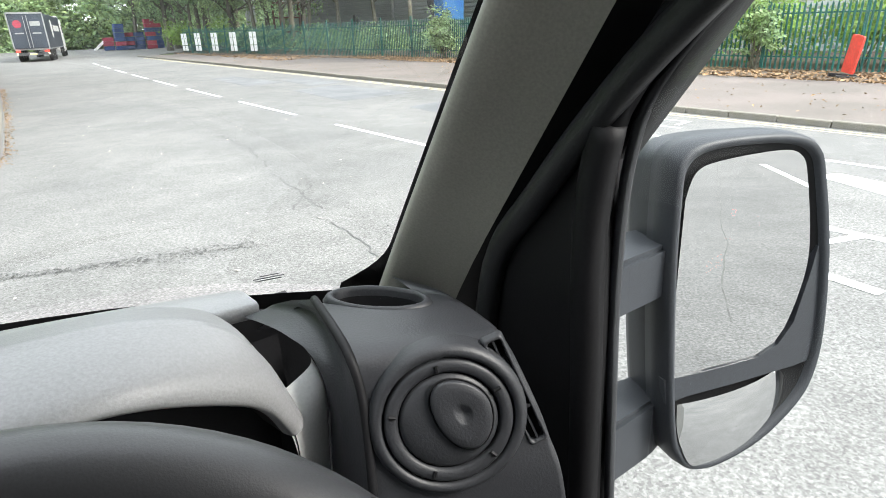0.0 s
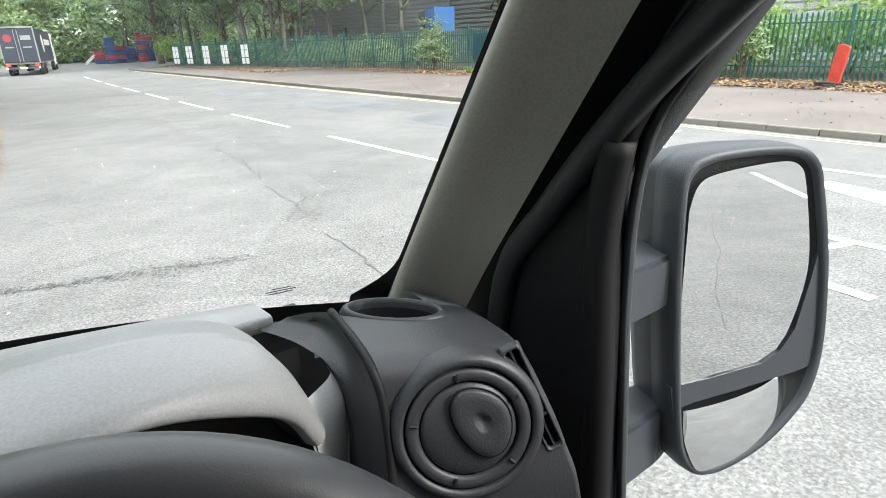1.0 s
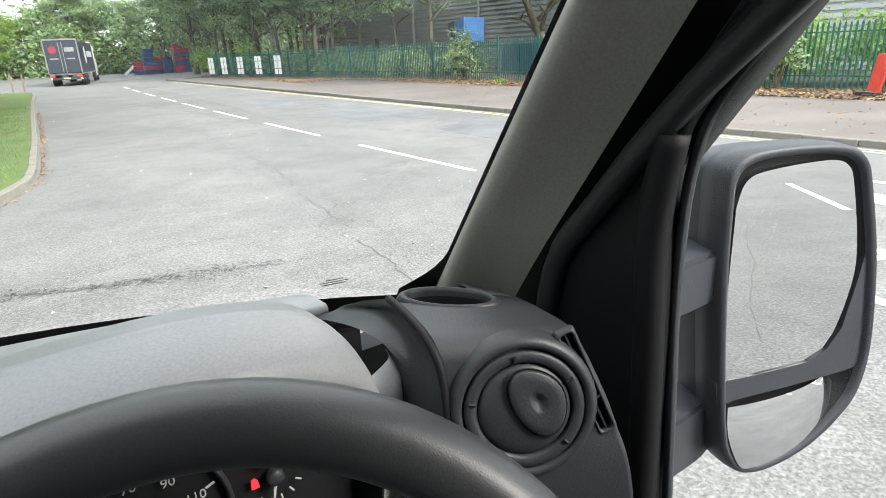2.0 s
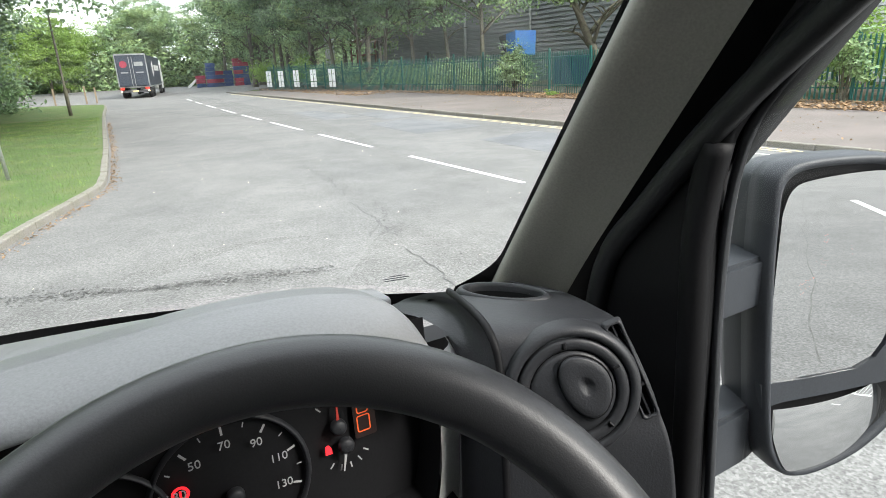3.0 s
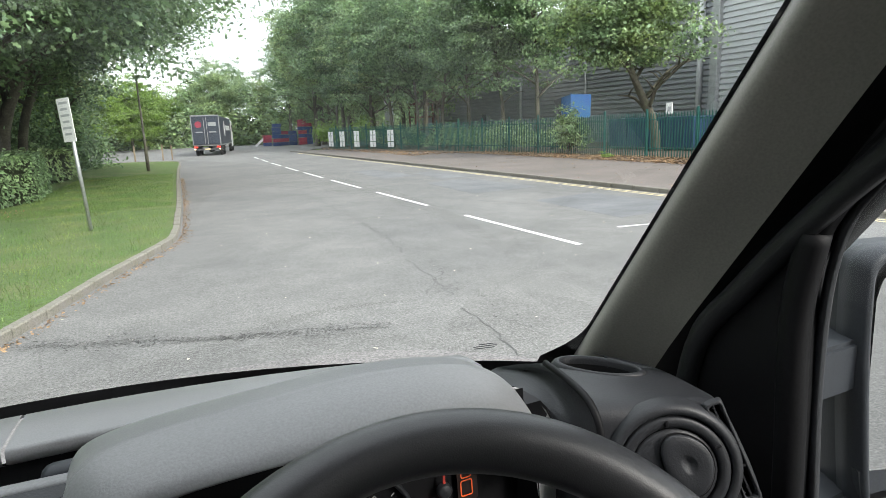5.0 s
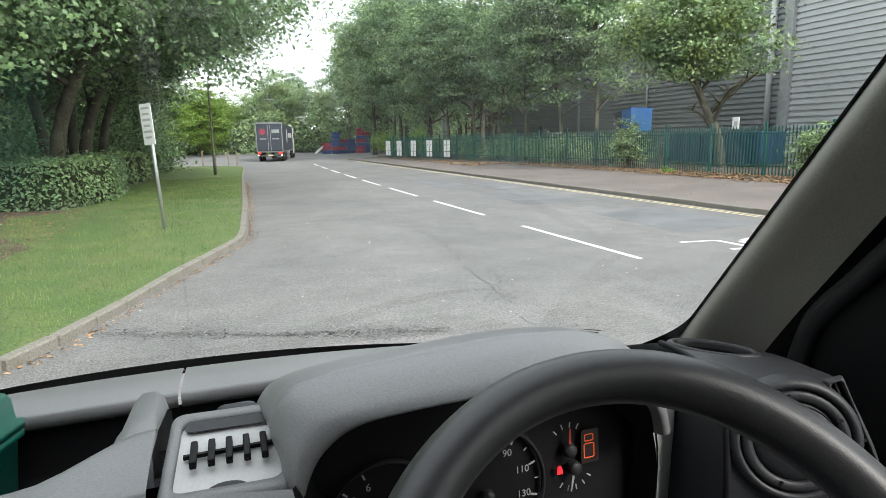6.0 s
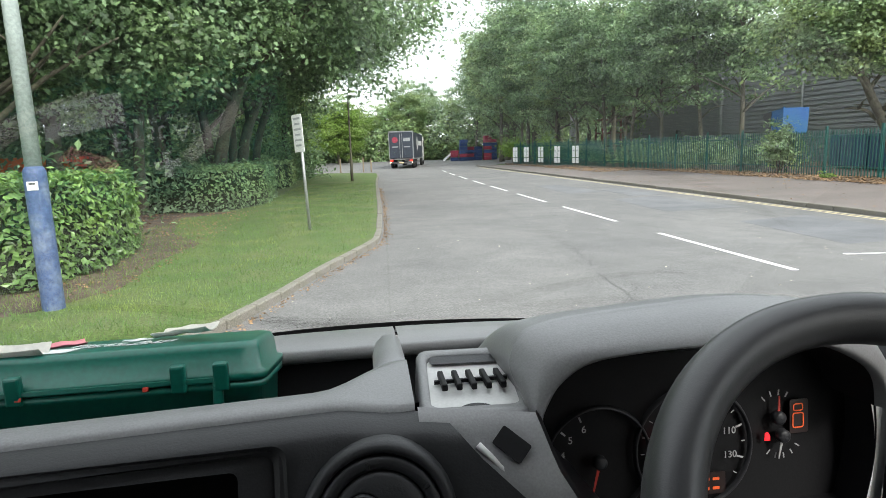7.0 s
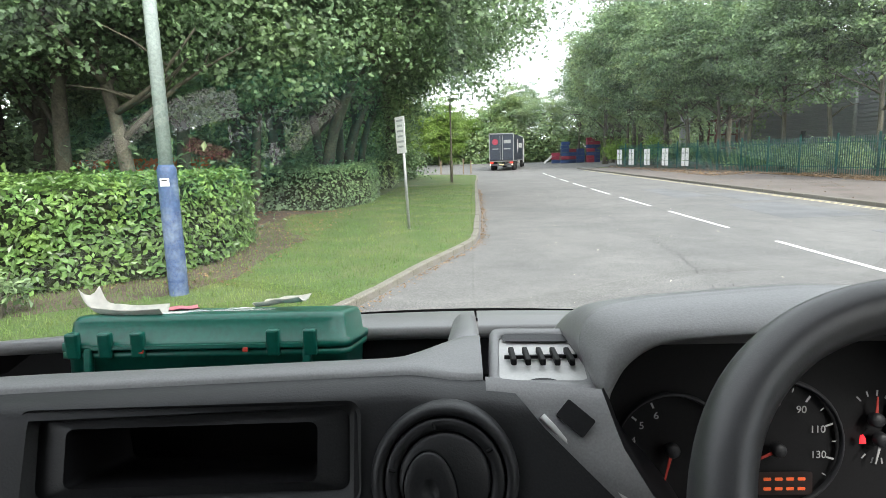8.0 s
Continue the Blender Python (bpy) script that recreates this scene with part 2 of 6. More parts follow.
def box(bm, c, s, rot=None, bevel=0.0, segs=2):
    """A box of centre c and size s, turned by rot, with rounded edges."""
    made = bmesh.ops.create_cube(bm, size=1.0)["verts"]
    bmesh.ops.scale(bm, vec=s, verts=made)
    if bevel:
        es = list({e for v in made for e in v.link_edges})
        made = list({v for f in bmesh.ops.bevel(bm, geom=es, offset=bevel, segments=segs, affect="EDGES", profile=0.5)["faces"] for v in f.verts} | {v for v in made if v.is_valid})
    if rot is not None:
        bmesh.ops.rotate(bm, cent=(0, 0, 0), matrix=rot, verts=made)
    bmesh.ops.translate(bm, vec=c, verts=made)
    return bm


def boxed(c, s, rot=None, bevel=0.0, segs=2):
    return box(bmesh.new(), c, s, rot, bevel, segs)


def loft(bm, rings, closed=True, caps=False, wrap=False):
    """Skin through rings of equally many points."""
    vs = [[bm.verts.new(p) for p in r] for r in rings]
    k = len(rings[0])
    for a, b in list(zip(vs, vs[1:])) + ([(vs[-1], vs[0])] if wrap else []):
        for i in range(k if closed else k - 1):
            j = (i + 1) % k
            bm.faces.new((a[i], a[j], b[j], b[i]))
    if caps:
        bm.faces.new(vs[0][::-1])
        bm.faces.new(vs[-1])
    return bm


def tube(bm, pts, radii, sides=10, caps=True):
    """A round bar through points, with a radius at each."""
    pts = [Vector(p) for p in pts]
    if not isinstance(radii, (list, tuple)):
        radii = [radii] * len(pts)
    rings = []
    for i, p in enumerate(pts):
        d = (pts[min(i + 1, len(pts) - 1)] - pts[max(i - 1, 0)]).normalized()
        u = d.cross(Vector((0.31, 0.17, 0.93)))
        if u.length < 1e-3:
            u = d.cross(Vector((1, 0, 0)))
        u.normalize()
        w = d.cross(u)
        rings.append([p + radii[i] * (math.cos(a) * u + math.sin(a) * w) for a in (2 * math.pi * q / sides for q in range(sides))])
    return loft(bm, rings, True, caps)


def slab(bm, outline, up):
    """A flat outline given thickness along the vector up."""
    lo = [bm.verts.new(p) for p in outline]
    hi = [bm.verts.new(Vector(p) + Vector(up)) for p in outline]
    bm.faces.new(lo[::-1])
    bm.faces.new(hi)
    for i in range(len(lo)):
        j = (i + 1) % len(lo)
        bm.faces.new((lo[i], lo[j], hi[j], hi[i]))
    return bm


def slabbed(outline, up):
    return slab(bmesh.new(), outline, up)


def rounded(w, h, r, n=5):
    """Outline of a rounded rectangle, counter-clockwise."""
    out = []
    for cx, cy, a0 in ((w / 2 - r, h / 2 - r, 0), (-w / 2 + r, h / 2 - r, 90), (-w / 2 + r, -h / 2 + r, 180), (w / 2 - r, -h / 2 + r, 270)):
        out += [(cx + r * math.cos(radians(a0 + 90 * i / n)), cy + r * math.sin(radians(a0 + 90 * i / n))) for i in range(n + 1)]
    return out


def frame_of(o, right, up):
    """Map from (u, v, w) to the plane at o with axes right and up; w stands out of it."""
    o, r = Vector(o), Vector(right).normalized()
    n = r.cross(Vector(up)).normalized()
    u = n.cross(r)
    return lambda a, b, c=0.0: o + r * a + u * b + n * c


def smoothstep(a, b, x):
    q = min(1, max(0, (x - a) / (b - a)))
    return q * q * (3 - 2 * q)


def curve_through(pts, n):
    """n points along a smooth line through pts."""
    pts = [Vector(p) for p in pts]
    out = []
    for i in range(n):
        s = i / (n - 1) * (len(pts) - 1)
        k = min(int(s), len(pts) - 2)
        f = s - k
        a, b, c, d = pts[max(k - 1, 0)], pts[k], pts[k + 1], pts[min(k + 2, len(pts) - 1)]
        out.append(0.5 * (2 * b + (c - a) * f + (2 * a - 5 * b + 4 * c - d) * f * f + (3 * b - a - 3 * c + d) * f ** 3))
    return out


def cloud(name, centres, normals, size, material, parent=None, shape="kite", rng=None):
    """Many leaves in one mesh: each a folded kite or a broad five-pointed blade."""
    rng = rng or np.random.default_rng(1)
    n = len(centres)
    c, nn = np.asarray(centres, float), np.asarray(normals, float)
    nn = nn / (np.linalg.norm(nn, axis=1, keepdims=True) + 1e-9)
    t = rng.normal(size=(n, 3))
    t -= nn * (t * nn).sum(1, keepdims=True)
    t /= np.linalg.norm(t, axis=1, keepdims=True) + 1e-9
    b = np.cross(nn, t)
    s = (size * rng.uniform(0.6, 1.35, n))[:, None]
    if shape == "kite":
        uv = [(-0.5, 0, 0), (0.05, 0.27, 0.1), (0.5, 0, 0), (0.05, -0.27, 0.1)]
        faces = [(0, 2, 1), (0, 3, 2)]
    elif shape == "blade":
        uv = [(-0.06, 0, 0), (0.06, 0, 0), (0.0, 0.25, 1.0)]
        faces = [(0, 1, 2)]
    else:
        uv = [(-0.5, 0, 0), (-0.25, 0.3, 0.05), (-0.02, 0.2, 0.02), (0.2, 0.45, 0.08), (0.22, 0.16, 0.02), (0.58, 0, -0.05), (0.22, -0.16, 0.02), (0.2, -0.45, 0.08), (-0.02, -0.2, 0.02), (-0.25, -0.3, 0.05)]
        faces = [(0, 2, 1), (0, 9, 8), (0, 8, 2), (2, 4, 3), (2, 8, 6), (2, 6, 4), (8, 7, 6), (4, 6, 5)]
    k = len(uv)
    v = np.concatenate([(c + s * (u * t + w * b + q * nn))[:, None, :] for u, w, q in uv], 1).reshape(-1, 3)
    f = (np.arange(n)[:, None, None] * k + np.array(faces)[None]).reshape(-1, 3)
    me = bpy.data.meshes.new(name)
    me.from_pydata(v.tolist(), [], f.tolist())
    me.materials.append(material)
    ob = new(name, me)
    ob.parent = parent
    return ob


# ---- ground, road, verge, footway ----
bm = bmesh.new()
bmesh.ops.create_grid(bm, size=900, x_segments=2, y_segments=2)
bmesh.ops.translate(bm, vec=(0, 0, -0.04), verts=bm.verts)
setting("ground", bm, EARTH, "dark earth and rough grass reaching the distance")

LEFT = curve_through([(-16, 1.6), (-9, 2.4), (-5.6, 3.4), (-3.4, 4.6), (-2.1, 5.7), (-1.65, 6.4), (-1.2, 7.6), (-0.62, 9.5), (0.1, 11.6), (0.3, 12.9), (0.40, 15), (0.55, 19), (0.72, 26), (1.0, 36), (1.35, 45), (1.1, 48.5), (-1, 50.5), (-6, 51.5), (-40, 52.5)], 150)
RIGHT_X = 11.95
setting("road", slabbed([(-60, -60, -0.3), (RIGHT_X + 0.05, -60, -0.3), (RIGHT_X + 0.05, 58, -0.3), (16, 66, -0.3), (45, 72, -0.3), (45, 104, -0.3), (-60, 104, -0.3)], (0, 0, 0.3)), ASPHALT, "worn light-grey asphalt road with cracks and patches")
edge = [(p.x, p.y) for p in LEFT]
verge = setting("ground_verge", slabbed([(x, y, -0.1) for x, y in edge] + [(-60, 52.5, -0.1), (-60, 1.6, -0.1)], (0, 0, 0.19)), GRASS_SOIL, "short mown green grass verge beside the road")
setting("pavement", slabbed([(RIGHT_X + 0.12, -60, -0.1), (19.0, -60, -0.1), (19.0, 34, -0.1), (15.0, 58, -0.1), (RIGHT_X + 0.12, 58, -0.1)], (0, 0, 0.21)), FOOTWAY, "brownish worn asphalt footway with leaf litter")
setting("ground_strip", slabbed([(19.0, -60, -0.1), (70, -60, -0.1), (70, 70, -0.1), (16, 64, -0.1), (15.0, 58, -0.1), (19.0, 34, -0.1)], (0, 0, 0.25)), LITTER_SOIL, "bare soil strewn with dry brown leaf litter under the fence")

# road markings: centre dashes, double yellow lines, painted arrow and hatching
def marking(name, pts, width, material, label, z=0.005):
    """A painted stripe along points on the road."""
    bm = bmesh.new()
    pts = [Vector((x, y, 0)) for x, y in pts]
    rows = []
    for i, p in enumerate(pts):
        d = (pts[min(i + 1, len(pts) - 1)] - pts[max(i - 1, 0)]).normalized()
        s = Vector((-d.y, d.x, 0)) * width / 2
        rows.append((p + s, p - s))
    vs = [(bm.verts.new(a + Vector((0, 0, z))), bm.verts.new(b + Vector((0, 0, z)))) for a, b in rows]
    for a, b in zip(vs, vs[1:]):
        bm.faces.new((a[0], a[1], b[1], b[0]))
    return tagged(part(name, bm, material), label, "road marking", name, "structure")


def centre_x(y):
    return 6.07 + (0.00062 * (y - 9) ** 2 if y > 9 else 0)


for y0 in (7.55, 13.5, 19.1, 24.55, 29.8, 35.6, 41.5, 47.2):
    marking("road_dash", [(centre_x(y), y) for y in (y0, y0 + 2, y0 + 3.9)], 0.11, PAINT, "white painted centre line dash on grey asphalt")
for k in range(2):
    marking("yellow_line", [(11.52 + 0.2 * k, y) for y in range(-40, 58, 2)], 0.07, YELLOW, "faded yellow no-waiting line along the kerb", 0.004)
for pts, w in (([(7.62, 8.42), (8.32, 8.30), (8.42, 6.3)], 0.11), ([(8.62, 8.05), (8.62, 6.1)], 0.11), ([(8.72, 8.1), (9.0, 8.2), (9.25, 8.15), (9.33, 7.9), (9.33, 5.3)], 0.11), ([(9.75, 8.3), (10.2, 8.0), (10.25, 6.2)], 0.1), ([(7.9, 7.55), (8.4, 7.5)], 0.1),
               ([(10.45, 7.1), (10.95, 6.95), (11.0, 6.5), (10.5, 6.45)], 0.1), ([(9.28, 3.6), (9.3, 0.6)], 0.12), ([(7.85, 3.25), (8.55, 3.02)], 0.1), ([(6.36, 2.3), (6.4, -0.5)], 0.13), ([(5.9, 2.15), (6.3, 2.0)], 0.1), ([(5.3, 2.6), (5.15, 1.45)], 0.13)):
    marking("road_lettering", pts, w, PAINT, "white painted marking on grey asphalt")
head = slabbed([(8.62, 3.0, 0.001), (8.3, 3.15, 0.001), (7.6, 1.6, 0.001), (8.2, 1.2, 0.001)], (0, 0, 0.004))
tagged(part("road_arrow", head, PAINT), "white painted arrow head on grey asphalt", "road marking", "", "structure")
for k in range(7):
    marking("hatch_stripe", [(6.5 + 0.42 * k, -4.6 - 1.05 * k), (10.2, -3.4 - 1.05 * k)], 0.13, PAINT, "white hatching stripe painted behind the van")
marking("hatch_border", [(10.3, -2.6), (10.3, -11.5)], 0.14, PAINT, "white hatching border line behind the van")
marking("hatch_border", [(6.2, -4.0), (9.4, -11.8)], 0.14, PAINT, "white hatching border line behind the van")
marking("road_dash", [(6.05, -8.6), (6.7, -12.3)], 0.13, PAINT, "white painted line beside the van")

rng = np.random.default_rng(7)
def crack(name, pts, width, z):
    out = []
    for a, b in zip(pts, pts[1:]):
        for i in range(6):
            f = i / 6
            out.append((a[0] + (b[0] - a[0]) * f + rng.normal(0, 0.03), a[1] + (b[1] - a[1]) * f + rng.normal(0, 0.03)))
    return marking(name, out + [pts[-1]], width, TAR, "dark ragged crack in the asphalt", z)


crack("road_crack", [(4.2, 17), (4.0, 14.5), (3.95, 13)], 0.02, 0.003)
crack("road_crack", [(3.9, 12), (3.75, 10), (3.45, 8.6)], 0.028, 0.003)
crack("road_crack", [(3.35, 8.1), (3.2, 6.9), (3.1, 6.1)], 0.022, 0.003)
crack("road_crack", [(3.5, 7.2), (3.05, 6.6), (2.85, 6.3)], 0.02, 0.0035)
crack("road_crack", [(3.0, 5.6), (2.9, 4.8), (2.75, 4.2)], 0.016, 0.003)
crack("road_crack", [(2.6, -3.0), (3.2, -4.8), (4.6, -9), (6.0, -13)], 0.014, 0.003)
g = np.random.default_rng(77)
crumbs = []
for _ in range(700):
    f = g.uniform()
    crumbs.append((4.0 - 0.9 * f ** 1.5 + g.normal(0, 0.10), 13.5 - 8.8 * f + g.normal(0, 0.1), 0.004))
tagged(cloud("road_grit", np.array(crumbs), np.tile((0.0, 0.0, 1.0), (700, 1)) + g.normal(size=(700, 3)) * 0.3, 0.02, TAR, None, "kite", g), "loose dark grit along the crack", "grit", "", "stuff")
g = np.random.default_rng(78)
smear = []
for _ in range(1300):
    f = g.uniform()
    smear.append((-1.2 + 3.3 * f + g.normal(0, 0.08), 6.80 - 1.75 * f + 0.45 * f * f + g.normal(0, 0.07 + 0.03 * math.sin(9 * f)), 0.004))
tagged(cloud("road_stain", np.array(smear), np.tile((0.0, 0.0, 1.0), (1300, 1)) + g.normal(size=(1300, 3)) * 0.15, 0.028, TAR, None, "kite", g), "dark tarry stain across the near lane", "stain", "", "stuff")
crack("road_crack", [(7.2, 14.5), (8.6, 10.9), (9.6, 9.2)], 0.03, 0.003)
crack("road_crack", [(8.8, 21), (9.5, 15), (10.4, 12)], 0.03, 0.003)
for x0, x1, y0, y1 in ((8.4, 10.9, 9.2, 13.0), (8.2, 10.6, 15.0, 19.5), (8.0, 9.6, 22.0, 27.5), (9.6, 11.2, 20.0, 24.0)):
    part_patch = slabbed([(x0, y0, 0.0), (x1, y0 + 0.3, 0.0), (x1 - 0.2, y1, 0.0), (x0 + 0.25, y1 - 0.4, 0.0)], (0, 0, 0.0025))
    tagged(part("road_patch", part_patch, PATCH), "smoother bluish repair patch in the asphalt", "road patch", "repair patches", "structure")

# ---- the van's cab ----
WX, WY, WZ = 0.36, 0.43, 1.57


# windscreen: lower edge along the dash, upper edge under the roof
def screen_low(x):
    return Vector((x, 1.31 - 0.32 * (x / 0.86) ** 2, 1.50))


def screen_high(x):
    return Vector((x * 0.86, 0.66 - 0.23 * (x / 0.86) ** 2, 2.24))


windscreen = thing("windscreen", "clear laminated windscreen with dust and a black printed border", "windscreen", at=(0, 1.19, 1.51))
bm = bmesh.new()
rows = []
for j in range(9):
    f = j / 8
    rows.append([screen_low(x).lerp(screen_high(x), f) + Vector((0, 0.034, 0.034)) * (4 * f * (1 - f)) * (1 - (x / 0.9) ** 4) + Vector((0, (0.32 - 0.09 * f) * ((x / 0.86) ** 2 - (x / 0.86) ** 4), 0)) for x in np.linspace(-0.87, 0.87, 41)])
loft(bm, rows, closed=False)
bmesh.ops.translate(bm, vec=(0, -1.19, -1.51), verts=bm.verts)
glass = part("glass", bm, GLASS, windscreen, "clear curved glass", True)
glass.visible_shadow = False
bm = bmesh.new()
loft(bm, [[screen_low(x).lerp(screen_high(x), f) - Vector((0, 1.194, 1.512)) for x in np.linspace(-0.87, 0.87, 25)] for f in (-0.03, 0.020)], closed=False)
part("lower_border", bm, BLACK, windscreen, "black printed glass border")
for s in (1, -1):
    bm = bmesh.new()
    rows = []
    for f in np.linspace(-0.10, 1.04, 60):
        wid = 0.010 + 0.055 * max(0, 1 - (max(f, -0.02) + 0.02) / 0.11) ** 2.4
        a = Vector((0.860 - 0.095 * f, 1.012 - 0.55 * f, 1.53 + 0.69 * f))
        rows.append([Vector((p.x * s, p.y - 1.19, p.z - 1.51)) for p in (a, a + Vector((-wid, 0.30 * wid, 0.0)))])
    loft(bm, rows, closed=False)
    part("side_border", bm, BLACK, windscreen, "black printed glass border")
# maker's etching, too small to read
for k, (w, dz) in enumerate(((0.036, 0), (0.042, 0.006), (0.026, 0.012))):
    p = screen_low(0.70).lerp(screen_high(0.70), 0.062 + dz * 1.1) - Vector((0, 1.196, 1.51))
    part("etched_bar", boxed(p, (w, 0.001, 0.0011), Matrix.Rotation(radians(-12), 3, "Z")), INK, windscreen)

# A-pillars
def pillar(s):
    t = thing("a_pillar", "grey-brown moulded plastic trim of the windscreen pillar", "pillar trim", "windscreen pillars", at=(0.88 * s, 0.95, 1.4))
    o = Vector((0.88 * s, 0.95, 1.4))
    inner, mid, back, seal = bmesh.new(), bmesh.new(), bmesh.new(), bmesh.new()
    rows, rows2, rows3, rows4 = [], [], [], []
    for f in np.linspace(-0.12, 1.04, 18):
        a = Vector((0.858 - 0.095 * f, 1.015 - 0.55 * f, 1.53 + 0.69 * f))      # glass side edge
        flare = 0.05 * max(0, 1 - (f + 0.12) / 0.3) ** 2
        b = a + Vector((-0.028 - flare * 0.3, -0.052 - flare * 0.6, 0.0))            # soft shoulder
        c = a + Vector((0.024 + 0.012 * f, -0.138 + 0.035 * f - flare * 0.3, 0.0))
        d = c + Vector((0.034 + 0.016 * f, -0.050 + 0.010 * f, 0.0))
        e = d + Vector((0.022, -0.030, 0.0))
        for p in (a, b, c, d, e):
            p.x *= s
            p -= o
        rows.append(curve_through([a, a.lerp(b, 0.5) + Vector((-0.012 * s, -0.004, 0)), b, b.lerp(c, 0.5) + Vector((0.004 * s, 0.002, 0)), c], 13))
        rows2.append([c, c.lerp(d, 0.4) + Vector((0.018 * s, 0.0, 0)), d])
        rows3.append(curve_through([d, d.lerp(e, 0.5) + Vector((-0.018 * s, -0.012, 0)), e], 6))
        rows4.append([a + Vector((0, 0.004, 0)), a + Vector((0.04 * s, 0.0, 0)), e + Vector((0.012 * s, 0.03, 0)), e])
    for bmx, r in ((inner, rows), (mid, rows2), (back, rows3), (seal, rows4)):
        loft(bmx, r, closed=False)
    part("trim", inner, TRIM, t, "grey-brown grained plastic", True)
    part("groove", mid, BLACK, t, "black shadowed door gap")
    part("door_seal", back, FASCIA, t, "dark rubber door seal", True)
    part("outer_shell", seal, BLACK, t)
    return t


pillar(1)
pillar(-1)

# driver's door: quarter panel, divider, window frame, lower panel, glass
door = thing("van_door", "black plastic inner driver's door with a window frame", "van door", at=(0.9, 0.3, 0.5))
O = Vector((0.9, 0.3, 0.5))
def on_door(pts):
    return [Vector(p) - O for p in pts]


tri = [(0.873, 0.79, 1.30), (0.873, 0.79, 1.52), (0.873, 0.775, 1.60), (0.873, 0.715, 1.69), (0.873, 0.66, 1.775), (0.873, 0.638, 1.77), (0.873, 0.625, 1.30)]
part("quarter_panel", slabbed(on_door(tri), (0.03, 0, 0)), BLACK, door, "matt black triangular panel")
bm = bmesh.new()
tube(bm, on_door(curve_through([(0.868, 0.80, 1.50), (0.866, 0.775, 1.62), (0.862, 0.715, 1.70), (0.858, 0.645, 1.785), (0.858, 0.56, 1.875), (0.85, 0.38, 2.03), (0.83, 0.15, 2.16)], 28)), 0.015, 8)
part("frame_bead", bm, FASCIA, door, "dark grey rounded edge moulding", True)
bm = bmesh.new()
tube(bm, on_door(curve_through([(0.872, 0.632, 1.20), (0.872, 0.643, 1.50), (0.868, 0.648, 1.68), (0.863, 0.632, 1.785)], 16)), 0.017, 10)
part("divider_bead", bm, BLACK, door, "dark grey vertical moulding", True)
bm = bmesh.new()
line = curve_through([(0.895, 0.600, 1.15), (0.895, 0.618, 1.45), (0.893, 0.626, 1.62), (0.888, 0.618, 1.75), (0.882, 0.585, 1.83), (0.872, 0.48, 1.94), (0.855, 0.28, 2.08), (0.84, 0.1, 2.16)], 30)
for dx, dy, r, nm, mt in ((-0.014, 0.024, 0.014, "window_seal", BLACK), (0.0, 0.006, 0.006, "glass_channel", DASH_DARK)):
    tube(bm, on_door([p + Vector((dx, dy, 0)) for p in line]), r, 8)
    part(nm, bm, mt, door, "black rubber window seal", True)
    bm = bmesh.new()
bm.free()
bm = bmesh.new()
loft(bm, [on_door([(0.88, 0.80, z), (0.87, 0.5, z), (0.87, -0.6, z), (0.95, -0.6, z), (0.96, 0.5, z), (0.96, 0.80, z)]) for z in (0.35, 0.9, 1.15, 1.2)], True, True)
part("door_panel", bm, BLACK, door, "black moulded lower door panel")
bm = bmesh.new()
loft(bm, [on_door([p + Vector((-0.004, 0.012, 0)), Vector((p.x - 0.004, -0.6, p.z))]) for p in line], closed=False)
g = part("door_glass", bm, SIDE_GLASS, door, "clear side window glass")
g.visible_shadow = False

# cab shell behind the camera and above it: unseen plain walls added to block light
setting("ceiling", boxed((0, -0.42, 2.27), (1.75, 1.78, 0.05), bevel=0.01), LINING, "unseen light grey roof panel keeping light out of the cab")
setting("wall_back", boxed((0, -1.15, 1.3), (1.9, 0.05, 1.95)), LINING, "unseen grey back wall closing the cab against light")
setting("floor", boxed((0, -0.1, 0.42), (1.9, 2.1, 0.06)), BLACK, "black rubber cab floor")
setting("wall_left", boxed((-0.92, -0.1, 0.82), (0.08, 1.9, 0.78)), BLACK, "unseen black lower wall closing the passenger side")
setting("wall_left_upper", boxed((-0.92, -0.66, 1.73), (0.07, 0.94, 1.04)), LINING, "unseen grey wall blocking light behind the passenger window")
setting("wall_left_header", boxed((-0.90, 0.10, 2.16), (0.07, 0.56, 0.18)), LINING, "unseen grey wall blocking light over the passenger window")
setting("wall_right", boxed((0.945, -0.78, 1.30), (0.05, 0.70, 1.90)), LINING, "unseen grey wall blocking light behind the driver's door")
setting("wall_front", boxed((-0.0825, 1.15, 0.94), (1.685, 0.06, 1.05)), BLACK, "dark bulkhead under the dash")
setting("wall_front_corner", boxed((0.8625, 1.15, 0.90), (0.205, 0.06, 0.97)), BLACK, "dark lower corner of the bulkhead")

# ---- dashboard ----
dash = thing("dashboard", "charcoal grained plastic dashboard with storage tray and radio opening", "dashboard", at=(0, 0.8, 1.2))
DO = Vector((0, 0.8, 1.2))


def dash_part(name, rows, material, label="", closed=False, caps=False):
    bm = bmesh.new()
    loft(bm, [[Vector(p) - DO for p in r] for r in rows], closed, caps)
    return part(name, bm, material, dash, label, True)


def ledge_row(x, dz=0.0):
    g = Vector((x, 1.19 - 0.20 * (x / 0.86) ** 2, 0))
    y1 = min(1.06 - 0.03 * (x / 0.6) ** 2, g.y - 0.02) if x < 0.3 else 1.035 - 0.12 * (x - 0.3)
    return [(x, g.y + 0.11, 1.49), (x, g.y + 0.012, 1.526), (x, g.y - 0.004, 1.5365), (x, (g.y + y1) / 2 + 0.01, 1.542), (x, y1 + 0.006, 1.5455), (x, y1, 1.543), (x, y1 - 0.001, 1.528), (x, y1 + 0.012, 1.520)]


